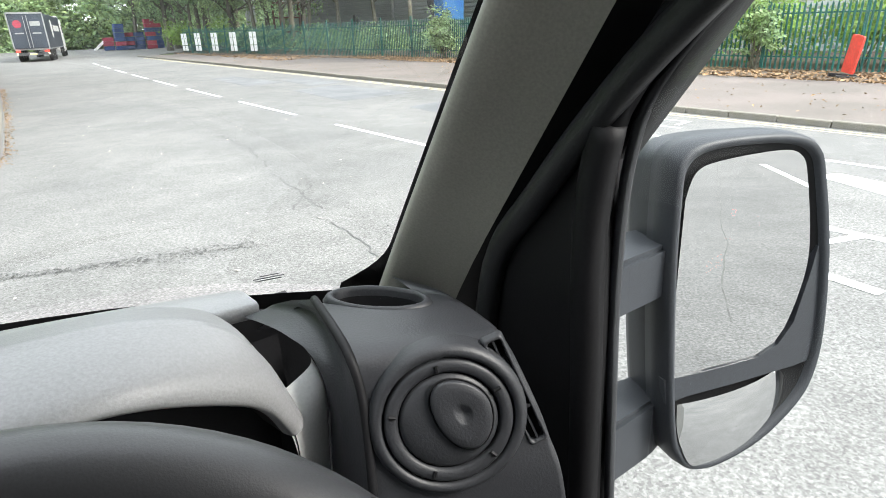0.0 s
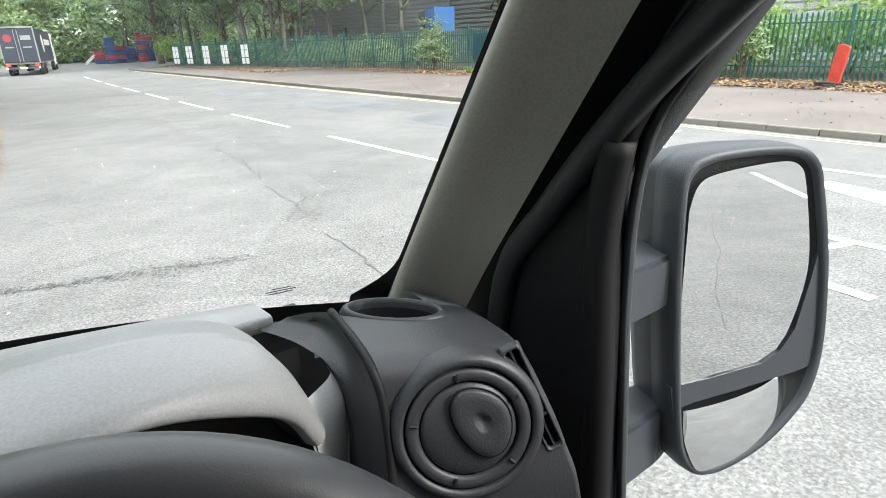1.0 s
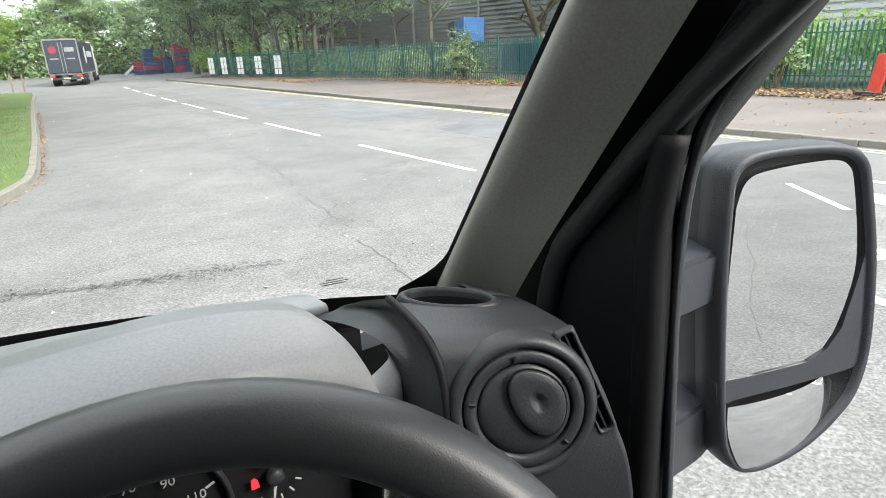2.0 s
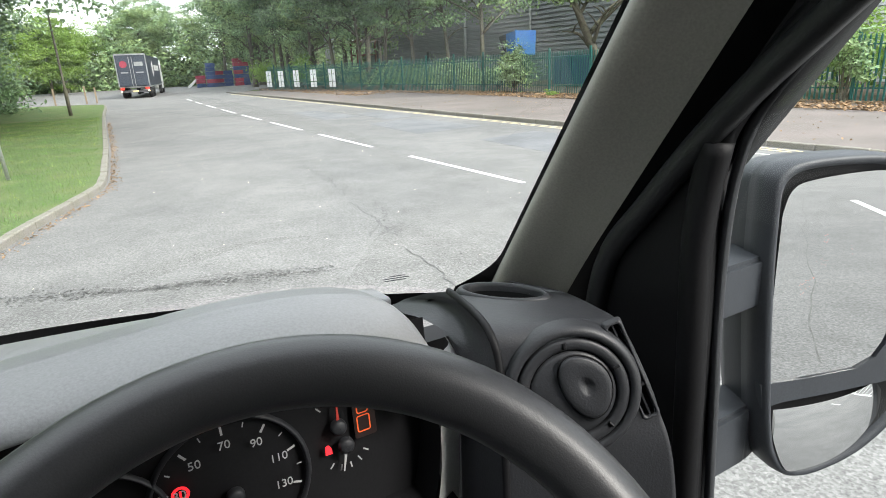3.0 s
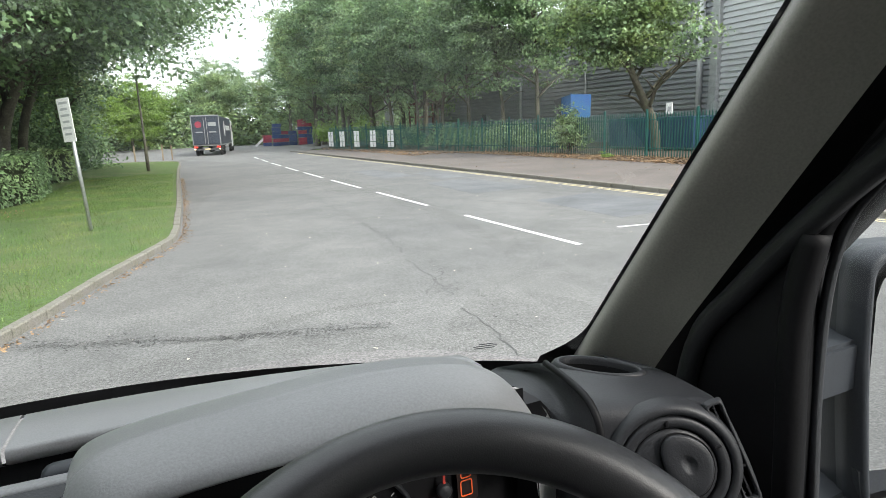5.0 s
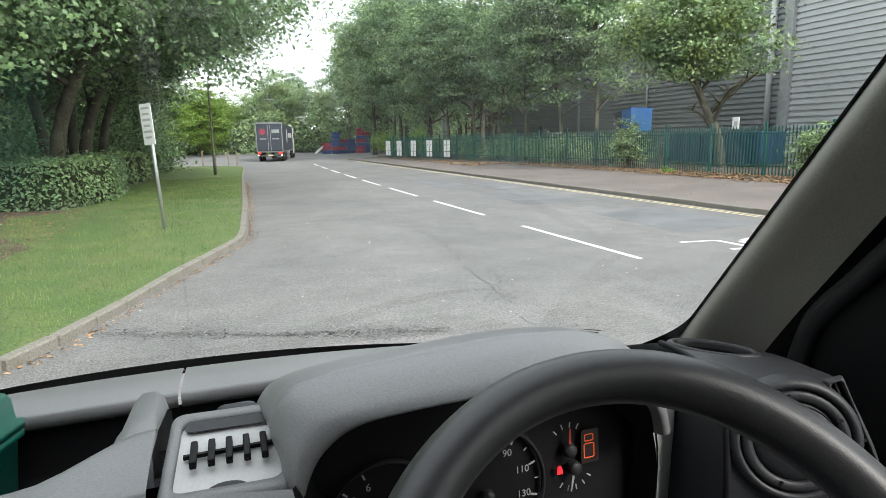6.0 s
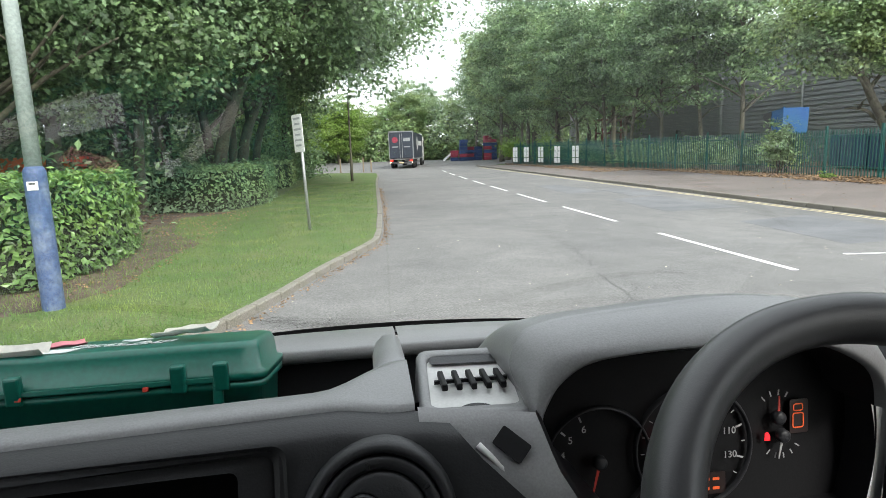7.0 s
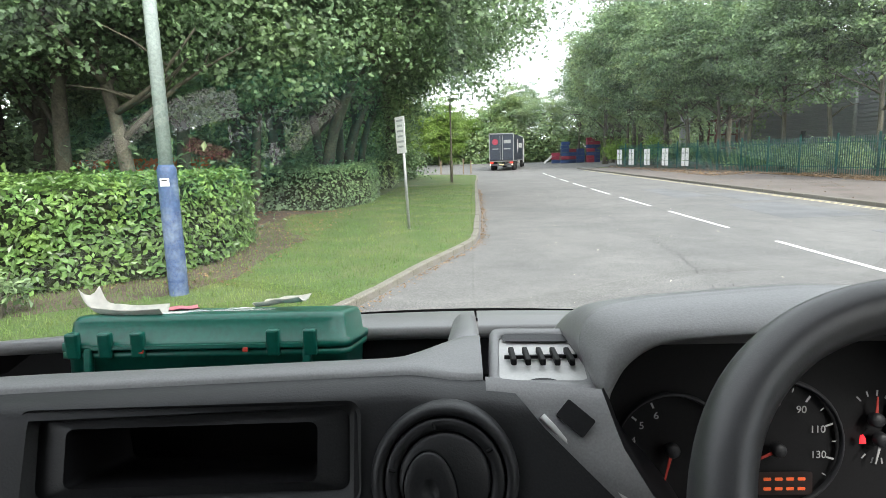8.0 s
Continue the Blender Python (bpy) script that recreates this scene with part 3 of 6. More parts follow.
dash_part("rear_ledge", [ledge_row(x) for x in np.linspace(-0.86, 0.029, 30)], DASH, "grey ledge along the windscreen")
dash_part("rear_ledge", [ledge_row(x) for x in np.linspace(0.033, 0.655, 24)], DASH, "grey ledge along the windscreen")
# storage tray: floor and back wall
dash_part("tray", [[(x, 1.07, 1.525), (x, 1.065, 1.46), (x, 1.05, 1.445), (x, 0.80, 1.445), (x, 0.775, 1.46), (x, 0.77, 1.575)] for x in np.linspace(-0.80, 0.165, 12)], BLACK, "black recessed tray")
# front lip and fascia left of the cluster
def lip(x):
    y = 0.748 + 0.07 * x - 0.03 * max(0, -x - 0.45)
    rise = 0.03 * smoothstep(-0.06, 0.015, x)
    z = 1.598 - 0.006 * max(0, -x) - 0.01 * smoothstep(-0.06, 0.015, x)
    wide = 0.03 + 0.075 * smoothstep(-0.075, 0.02, x)
    return y, z, wide, rise


def lip_row(x):
    y, z, w, r = lip(x)
    return curve_through([(x, y + w, z - 0.05), (x, y + w - 0.002, z - 0.006 + r * 0.3), (x, y + w * 0.7, z + r * 0.3), (x, y + 0.004, z), (x, y - 0.006, z - 0.003), (x, y - 0.010, z - 0.008)], 16)


dash_part("front_lip", [lip_row(x) for x in np.linspace(-0.84, 0.028, 50)], DASH, "smooth grey front lip of the tray")
# ramp beside the switch panel
dash_part("tray_ramp", [[(x, 0.99, 1.50), (x, 0.985, 1.555), (x, 0.95, 1.585 + 0.012 * f), (x, 0.86, 1.594 + 0.004 * f), (x, 0.80, 1.592), (x, 0.78, 1.50)] for x, f in ((-0.012, -1.5), (-0.006, 0.2), (0.004, 1), (0.018, 1), (0.026, 0.4), (0.028, -1))], DASH, "grey rib ending the tray")


def fascia_row(x):
    y, z, w, r = lip(min(x, 0.028))
    if x > 0.028:
        y, z = y - 0.25 * (x - 0.028), z - 0.1 * (x - 0.028)
    return curve_through([(x, y - 0.010, z - 0.008), (x, y - 0.030, z - 0.012), (x, y - 0.046, z - 0.024), (x, y - 0.062, z - 0.065), (x, y - 0.085, z - 0.13), (x, y - 0.12, z - 0.24), (x, y - 0.13, z - 0.34)], 22)


# radio opening is left out of the skin; a sunken box fills it
bm = bmesh.new()
xs = list(np.linspace(-0.84, -0.43, 16)) + list(np.linspace(-0.40, -0.14, 14)) + list(np.linspace(-0.105, 0.10, 14))
rows = [[Vector(p) - DO for p in fascia_row(x)] for x in xs]
for k, x in enumerate(xs):
    if x > -0.105:
        q = (x + 0.105) / 0.205
        for p in rows[k]:
            end = float(np.interp(p.z + DO.z, [1.25, 1.40, 1.487, 1.548, 1.565, 1.585], [0.42, 0.27, 0.165, 0.088, 0.070, 0.035]))
            p.x = -0.105 + q * (end + 0.105)
        for i, p in enumerate(rows[k]):
            w = fascia_row(p.x)[i] - DO
            p.y, p.z = w.y, w.z
grid = [[bm.verts.new(p) for p in r] for r in rows]
for a in range(len(xs) - 1):
    for b in range(21):
        z = (grid[a][b].co.z + grid[a + 1][b + 1].co.z) / 2 + DO.z
        if 15 <= a <= 29 and 1.495 < z < 1.572:
            continue
        bm.faces.new((grid[a][b], grid[a][b + 1], grid[a + 1][b + 1], grid[a + 1][b]))
part("fascia", bm, FASCIA, dash, "dark charcoal dash front", True)
R = frame_of((-0.27, 0.672, 1.532), (1, 0.04, 0), (0, 0.30, 0.95))
def ring_wall(name, outer, inner, d0, d1, material, label, fr=R, parent=dash, off=DO):
    bm = bmesh.new()
    loft(bm, [[fr(x, y, d0) - off for x, y in outer], [fr(x, y, d0 * 0.4 + d1 * 0.6) - off for x, y in [(0.5 * (a + c), 0.5 * (b + e)) for (a, b), (c, e) in zip(outer, inner)]], [fr(x, y, d1) - off for x, y in inner]], True)
    return part(name, bm, material, parent, label, True)


ring_wall("radio_surround", rounded(0.345, 0.10, 0.014), rounded(0.315, 0.075, 0.010), 0.004, -0.012, FASCIA, "charcoal frame round the radio opening")
ring_wall("radio_frame", rounded(0.318, 0.078, 0.010), rounded(0.255, 0.058, 0.008), -0.010, -0.004, FASCIA, "raised dark bezel")
bm = bmesh.new()
loft(bm, [[R(x, y, d) - DO for x, y in rounded(w, h, 0.008)] for w, h, d in ((0.256, 0.059, -0.004), (0.24, 0.05, -0.05), (0.23, 0.045, -0.12))], True)
bm.faces.new([v for v in bm.verts][-24:])
part("radio_opening", bm, BLACK, dash, "empty dark radio slot", True)

# switch panel with its tall frame and pegs
panel = thing("dash_tray_insert", "grey plastic insert with five black pegs on a rail", "dash insert", at=(0.098, 0.80, 1.58))
PO = Vector((0.098, 0.80, 1.58))
PN = frame_of((0.098, 0.798, 1.585), (1, -0.06, 0.0), (0.06, 1, 0.20))
bm = bmesh.new()
loft(bm, [[PN(x, y, d) - PO for x, y in rounded(w, h, 0.012)] for w, h, d in ((0.126, 0.142, -0.05), (0.122, 0.138, -0.004), (0.117, 0.131, 0.002), (0.100, 0.106, 0.002), (0.097, 0.103, -0.003))], True)
part("surround", bm, DASH, panel, "grey rounded surround", True)
part("plate", slabbed([PN(x, y, -0.004) - PO for x, y in rounded(0.098, 0.104, 0.008)], PN(0, 0, 0.001) - PN(0, 0, 0)), TRIM_SILVER, panel, "lighter grey plate")
bm = bmesh.new()
loft(bm, [[PN(x, y + 0.043, d) - PO for x, y in rounded(0.09, 0.018, 0.006)] for d in (0.0006, 0.0012)], True, True)
part("slot", bm, DASH_DARK, panel, "dark upper slot")
part("rail", boxed(PN(0, -0.002, 0.001) - PO, (0.085, 0.004, 0.004)), BLACK, panel, "thin black rail")
for k in range(5):
    part("peg", boxed(PN(-0.033 + 0.0165 * k, -0.004, 0.003) - PO, (0.0065, 0.044, 0.008), bevel=0.0015), BLACK, panel, "black peg")
bm = bmesh.new()
slab(bm, [PN(0.02 * math.cos(a), -0.056 + 0.013 * math.sin(a), -0.003) - PO for a in np.linspace(0, math.pi, 12)], PN(0, 0, 0.0015) - PN(0, 0, 0))
part("finger_notch", bm, DASH_DARK, panel, "dark finger notch")
# grey slope below the insert, the bright seam and the dark badge
def slope_row(x):
    f = (x - 0.03) / 0.2
    return curve_through([(x, 0.735 - 0.02 * f, 1.586 - 0.008 * f), (x, 0.722 - 0.02 * f, 1.578 - 0.012 * f), (x, 0.705 - 0.02 * f, 1.555 - 0.016 * f), (x, 0.685 - 0.02 * f, 1.52 - 0.02 * f), (x, 0.655, 1.43), (x, 0.65, 1.25)], 12)


def slope_cut(q):
    out = []
    for i, p in enumerate(slope_row(0.03 + 0.2 * q)):
        end = float(np.interp(p.z, [1.25, 1.40, 1.455, 1.488, 1.533, 1.577], [0.32, 0.26, 0.221, 0.19, 0.163, 0.15]))
        out.append((0.03 + q * (end - 0.03), p.y, p.z))
    return out


dash_part("centre_slope", [slope_cut(q) for q in np.linspace(0, 1, 10)], DASH, "grey slope beside the cluster")
bm = bmesh.new()
tube(bm, [Vector(p) - DO for p in curve_through([(0.086, 0.700, 1.556), (0.12, 0.685, 1.523), (0.17, 0.664, 1.478), (0.22, 0.648, 1.42)], 10)], 0.004, 8)
part("trim_strip", bm, TRIM_SILVER, dash, "pale trim strip", True)
BB = frame_of((0.120, 0.699, 1.553), (1, -0.1, 0), (0, 0.57, 0.82))
B = lambda x, y, d=0.0: BB(0.77 * x + 0.64 * y, -0.64 * x + 0.77 * y, d + 0.004)
part("badge", slabbed([B(x, y, -0.003) - DO for x, y in rounded(0.034, 0.021, 0.002)], B(0, 0, 0.006) - B(0, 0, 0)), BLACK, dash, "dark square badge")
part("phone_mount", boxed(Vector((0.105, 1.0, 1.523)) - DO, (0.055, 0.03, 0.04), bevel=0.012, segs=3), MIRROR_SHELL, dash, "blue-grey rounded cover in the tray", True)

# ---- round air vents ----
def air_vent(o, right, up, r, label, turn, mat=DASH_DARK):
    v = thing("air_vent", label, "air vent", "round dash vents", at=o)
    F = frame_of((0, 0, 0), right, up)
    def revolve(name, prof, material, lab="", n=40, parent=v):
        bm = bmesh.new()
        loft(bm, [[F(q * r * math.cos(a), q * r * math.sin(a), d * r) for a in (2 * math.pi * i / n for i in range(n))] for q, d in prof], True)
        return part(name, bm, material, parent, lab, True)
    revolve("collar", ((1.30, -0.30), (1.25, -0.04), (1.19, 0.05), (1.12, 0.07), (1.06, 0.05), (1.04, -0.05)), mat, "charcoal moulded collar")
    revolve("ring", ((1.02, -0.25), (1.01, 0.02), (0.97, 0.06), (0.84, 0.05), (0.80, 0.0), (0.79, -0.25)), mat, "dark outer ring")
    bm = bmesh.new()
    n = 30
    loft(bm, [[F(0.78 * r * s * math.cos(a), 0.78 * r * s * math.sin(a), r * (0.16 * math.sqrt(max(0, 1 - s * s)) - 0.02)) for a in (2 * math.pi * i / n for i in range(n))] for s in (1.0, 0.97, 0.9, 0.75, 0.5, 0.25, 0.02)], True)
    part("flap", bm, mat, v, "dark domed flap", True)
    # leaf-shaped inner flap with a finger dimple
    c, s = math.cos(turn), math.sin(turn)
    def G(a, b, w):
        return F(a * c - b * s, a * s + b * c, w)
    rows = []
    for k, (q, dz) in enumerate(((1.0, 0.13), (0.985, 0.19), (0.94, 0.21), (0.7, 0.215), (0.36, 0.215), (0.28, 0.205), (0.17, 0.16), (0.02, 0.145))):
        rows.append([G(r * (0.27 + 0.43 * q * math.cos(a)), r * (0.06 + 0.60 * q * math.sin(a) * (1 - 0.18 * math.cos(a))), dz * r) for a in (2 * math.pi * i / 32 for i in range(32))])
    bm = bmesh.new()
    loft(bm, rows, True)
    part("inner_flap", bm, mat, v, "smooth leaf-shaped flap with a finger dimple", True)
    bm = bmesh.new()
    loft(bm, [[G(r * (0.27 + 0.43 * q * math.cos(a)), r * (0.06 + 0.60 * q * math.sin(a) * (1 - 0.18 * math.cos(a))), dz * r) for a in (2 * math.pi * i / 32 for i in range(32))] for q, dz in ((1.07, 0.14), (1.035, 0.15), (1.0, 0.13))], True)
    part("flap_gap", bm, BLACK, v, "black gap round the flap", True)
    for a in (0.55, 1.75, 2.95, 4.4, 5.55):
        p = F(0.9 * r * math.cos(a), 0.9 * r * math.sin(a), 0.06 * r)
        bm = bmesh.new()
        tube(bm, [F(0.84 * r * math.cos(a), 0.84 * r * math.sin(a), 0.062 * r), F(0.95 * r * math.cos(a), 0.95 * r * math.sin(a), 0.066 * r)], 0.0018, 6)
        part("tick", bm, BLACK, v)
    return v


air_vent((0.700, 0.655, 1.542), (0.86, -0.5, 0.0), (0.10, 0.16, 1.0), 0.057, "round dark plastic air vent at the end of the dashboard", 0.5)
air_vent((-0.014, 0.668, 1.506), (1, 0.02, 0), (0, 0.3, 0.95), 0.059, "round dark plastic air vent beside the radio opening", 3.4, FASCIA)

# ---- end of the dashboard by the pillar ----
pod = thing("dash_end_pod", "charcoal grained dash end with coin cup and side vent", "dash end", at=(0.72, 0.72, 1.3))
QO = Vector((0.72, 0.72, 1.3))
VN = Vector((0.86, -0.5, 0)).cross(Vector((0.10, 0.16, 1.0))).normalized()
def mixed(a, b, u):
    return Vector(a).lerp(Vector(b), u)


def pod_rows():
    rows = []
    for u in np.linspace(0, 1, 40):
        pts = [mixed((0.658, 1.03, 1.490), (0.86, 0.95, 1.490), u), mixed((0.662, 0.94, 1.546), (0.835, 0.875, 1.548), u), mixed((0.665, 0.845, 1.596), (0.795, 0.785, 1.588), u), mixed((0.648, 0.765, 1.606), (0.775, 0.700, 1.600), u),
               mixed((0.640, 0.718, 1.600), (0.762, 0.652, 1.600), u), mixed((0.641, 0.702, 1.569), (0.770, 0.624, 1.555), u), mixed((0.637, 0.691, 1.516), (0.779, 0.609, 1.512), u), mixed((0.634, 0.685, 1.472), (0.787, 0.592, 1.449), u), mixed((0.634, 0.68, 1.30), (0.80, 0.575, 1.25), u)]
        rows.append(curve_through(pts, 110))
    for dx, dy in ((0.006, 0.006), (0.010, 0.03), (0.012, 0.12)):
        rows.append([p + Vector((dx, dy, -0.2 * dy)) for p in rows[39]])
    return rows


CF = frame_of((0.724, 0.808, 1.5985), (0.63, -0.77, 0.0), (0.77, 0.63, -0.06))
SF = frame_of((0.757, 0.629, 1.560), (0.847, -0.411, 0.371), (-0.235, 0.338, 0.911))


def in_frame(fr, p):
    o, ax = fr(0, 0, 0), [fr(*e) - fr(0, 0, 0) for e in ((1, 0, 0), (0, 1, 0), (0, 0, 1))]
    return [(p - o).dot(a) for a in ax]


bm = bmesh.new()
loft(bm, [[p - QO for p in r] for r in pod_rows()], closed=False)
# openings for the coin cup and the slim vent
gone = []
for face in bm.faces:
    p = face.calc_center_median() + QO
    a, b, d = in_frame(CF, p)
    e, h, w = in_frame(SF, p)
    if ((a / 0.052) ** 2 + (b / 0.027) ** 2 < 1.0 and abs(d) < 0.02) or (abs(e) < 0.0075 and abs(h) < 0.053 and abs(w) < 0.015):
        gone.append(face)
bmesh.ops.delete(bm, geom=gone, context="FACES")
part("pod_skin", bm, DASH_DARK, pod, "charcoal leather-grain plastic", True)
bm = bmesh.new()
loft(bm, [[CF(0.052 * q * math.cos(a), 0.027 * q * math.sin(a), d) - QO for a in (2 * math.pi * i / 36 for i in range(36))] for q, d in ((1.20, -0.005), (1.12, 0.001), (1.05, 0.0028), (1.0, 0.0025), (0.95, -0.002), (0.93, -0.008))], True)
part("cup_rim", bm, DASH_DARK, pod, "oval rim of the coin cup", True)
bm = bmesh.new()
loft(bm, [[CF(0.052 * q * math.cos(a), 0.027 * q * math.sin(a), d) - QO for a in (2 * math.pi * i / 36 for i in range(36))] for q, d in ((0.95, -0.004), (0.9, -0.03), (0.8, -0.045), (0.02, -0.046))], True)
part("cup_well", bm, BLACK, pod, "dark coin cup", True)
bm = bmesh.new()
loft(bm, [[SF(x, y, d) - QO for x, y in rounded(w, h, 0.004)] for w, h, d in ((0.022, 0.116, -0.008), (0.019, 0.112, -0.003), (0.017, 0.110, -0.0015), (0.0135, 0.106, -0.0015), (0.013, 0.105, -0.010))], True)
part("side_vent_frame", bm, DASH_DARK, pod, "slim vent frame", True)
for k in range(3):
    part("side_vent_slot", slabbed([SF(x, y + 0.035 * (k - 1), -0.011) - QO for x, y in rounded(0.0135, 0.0352, 0.002)], SF(0, 0, 0.001) - SF(0, 0, 0)), BLACK, pod, "black demister slot")
for k in (-0.5, 0.5):
    part("side_vent_bar", slabbed([SF(x, y + 0.035 * k, -0.006) - QO for x, y in rounded(0.0135, 0.003, 0.001)], SF(0, 0, 0.004) - SF(0, 0, 0)), DASH_DARK, pod)
part("side_vent_rib", slabbed([SF(x, y, -0.009) - QO for x, y in rounded(0.002, 0.105, 0.001)], SF(0, 0, 0.004) - SF(0, 0, 0)), DASH_DARK, pod)
GROOVE = [(0.668, 0.845, 1.601), (0.650, 0.77, 1.609), (0.641, 0.720, 1.602), (0.641, 0.702, 1.569), (0.637, 0.690, 1.516), (0.634, 0.684, 1.472), (0.634, 0.68, 1.36)]
RIDGE = [(0.660, 0.965, 1.548), (0.666, 0.87, 1.575), (0.655, 0.80, 1.572), (0.640, 0.755, 1.548), (0.632, 0.732, 1.49), (0.628, 0.72, 1.43), (0.626, 0.71, 1.34)]
INNER = [(0.635, 1.0, 1.530), (0.632, 0.90, 1.560), (0.632, 0.84, 1.572), (0.640, 0.80, 1.562), (0.647, 0.79, 1.505), (0.641, 0.785, 1.44), (0.634, 0.775, 1.34)]
bm = bmesh.new()
tube(bm, [p - QO for p in curve_through(GROOVE, 24)], 0.0045, 8)
part("seam_groove", bm, BLACK, pod, "dark seam", True)
bm = bmesh.new()
loft(bm, [[p - QO for p in curve_through(q, 26)] for q in (INNER, [mixed(a, b, 0.8) for a, b in zip(INNER, RIDGE)], [Vector(p) + Vector((0.004, 0, 0.003)) for p in RIDGE], [mixed(a, b, 0.5) + Vector((0.002, 0, 0.004)) for a, b in zip(RIDGE, GROOVE)], GROOVE)], closed=False)
part("padded_strip", bm, DASH_DARK, pod, "leather-grain strip", True)

# ---- instrument binnacle ----
bin_ = thing("instrument_binnacle", "grey hooded instrument binnacle with dark dials", "instrument cluster", at=(0.38, 0.80, 1.45))
BO = Vector((0.38, 0.80, 1.45))


# hood: a smooth arch, its rolled front edge between an outer and an inner line
OUTER = [(0.152, 0.746, 1.566), (0.143, 0.758, 1.588), (0.137, 0.770, 1.613), (0.154, 0.778, 1.640), (0.205, 0.782, 1.652), (0.300, 0.778, 1.661), (0.400, 0.774, 1.667), (0.490, 0.772, 1.660), (0.549, 0.770, 1.640), (0.582, 0.764, 1.601), (0.604, 0.766, 1.540)]
INSIDE = [(0.160, 0.728, 1.560), (0.164, 0.728, 1.573), (0.180, 0.729, 1.600), (0.211, 0.726, 1.622), (0.262, 0.718, 1.632), (0.330, 0.711, 1.637), (0.400, 0.708, 1.638), (0.470, 0.712, 1.628), (0.531, 0.722, 1.600), (0.566, 0.735, 1.570), (0.587, 0.748, 1.528)]
outer_line, inner_line = curve_through(OUTER, 60), curve_through(INSIDE, 60)
hood_rows, roll_rows, lining_rows = [], [], []
for k, (p, q) in enumerate(zip(outer_line, inner_line)):
    out = Vector((p.x - 0.385, 0, (p.z - 1.52) * 1.6)).normalized()
    back = Vector((p.x + 0.012 * (p.x - 0.385) / 0.2, 0.995 - 0.1 * max(0, p.x - 0.45), min(1.528, p.z - 0.035)))
    half = p.lerp(back, 0.45)
    half.z += 0.55 * (p.z - half.z)
    hood_rows.append([v - BO for v in curve_through([back, half, p + Vector((0, 0.022, -0.001)), p], 16)])
    roll_rows.append([v - BO for v in curve_through([p, p.lerp(q, 0.35) + out * 0.006 + Vector((0, -0.008, 0)), p.lerp(q, 0.62) + out * 0.004 + Vector((0, -0.016, 0)), p.lerp(q, 0.85) + Vector((0, -0.012, 0)), q + Vector((0, -0.003, 0)), q + Vector((0, 0.004, 0)) - out * 0.003], 14)])
    mid = Vector((0.385, 0, 1.53))
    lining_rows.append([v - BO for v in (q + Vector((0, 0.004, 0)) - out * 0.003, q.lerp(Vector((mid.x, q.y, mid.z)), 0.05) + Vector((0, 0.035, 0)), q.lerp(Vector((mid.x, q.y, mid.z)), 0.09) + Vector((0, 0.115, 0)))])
# the lining is black to put the shade under the hood into its colour
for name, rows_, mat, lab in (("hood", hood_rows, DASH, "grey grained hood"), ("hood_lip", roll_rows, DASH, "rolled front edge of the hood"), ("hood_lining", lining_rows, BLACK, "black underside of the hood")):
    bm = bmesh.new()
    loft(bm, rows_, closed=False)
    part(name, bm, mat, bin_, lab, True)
# cheek beside the dials towards the pillar, pale in place of light; wall towards the centre, black in place of shade
rows, dark = [], []
for f in np.linspace(0.07, 1, 10):
    zz = 1.587 - f * (1.587 - 1.36)
    xin = 0.622 + 0.02 * math.sin(f * math.pi) - 0.012 * f
    xo, zt = 0.637 + 0.014 * math.sin(min(f * 4, 1) * math.pi / 2) - 0.012 * f, zz - 0.008
    back = 0.035 * max(0, 1 - f / 0.2) ** 2
    rows.append([Vector(p) - BO + Vector((0, back, -0.3 * back)) for p in curve_through([(xo, 0.80, zt), (xo - 0.003, 0.787, zt), (xo - 0.012, 0.778 - 0.006 * f, zt - 0.002), (xin - 0.022, 0.772 - 0.016 * f, zt - 0.010), (xin - 0.036, 0.770 - 0.02 * f, zt - 0.016)], 12)])
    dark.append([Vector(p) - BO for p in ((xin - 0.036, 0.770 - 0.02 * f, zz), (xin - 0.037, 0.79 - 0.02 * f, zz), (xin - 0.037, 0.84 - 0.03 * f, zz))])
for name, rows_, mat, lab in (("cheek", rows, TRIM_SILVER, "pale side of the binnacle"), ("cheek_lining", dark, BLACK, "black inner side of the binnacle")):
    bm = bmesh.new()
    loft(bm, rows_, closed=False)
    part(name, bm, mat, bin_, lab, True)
# inner wall and shroud in black too, for the shade of the deep hollow
edge_line = [Vector(p) for p in slope_cut(1.0)]
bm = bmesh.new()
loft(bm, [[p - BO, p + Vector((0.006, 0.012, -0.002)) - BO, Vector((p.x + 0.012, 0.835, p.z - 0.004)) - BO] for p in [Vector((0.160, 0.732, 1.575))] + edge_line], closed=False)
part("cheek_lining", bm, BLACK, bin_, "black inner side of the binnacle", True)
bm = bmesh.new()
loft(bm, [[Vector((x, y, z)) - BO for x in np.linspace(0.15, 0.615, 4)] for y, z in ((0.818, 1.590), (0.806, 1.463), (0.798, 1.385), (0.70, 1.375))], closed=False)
part("inner_shroud", bm, BLACK, bin_, "inner shroud, blackened for the deep shade")
CL = frame_of((0.40, 0.800, 1.463), (1, 0, 0), (0, 0.1, 1.0))


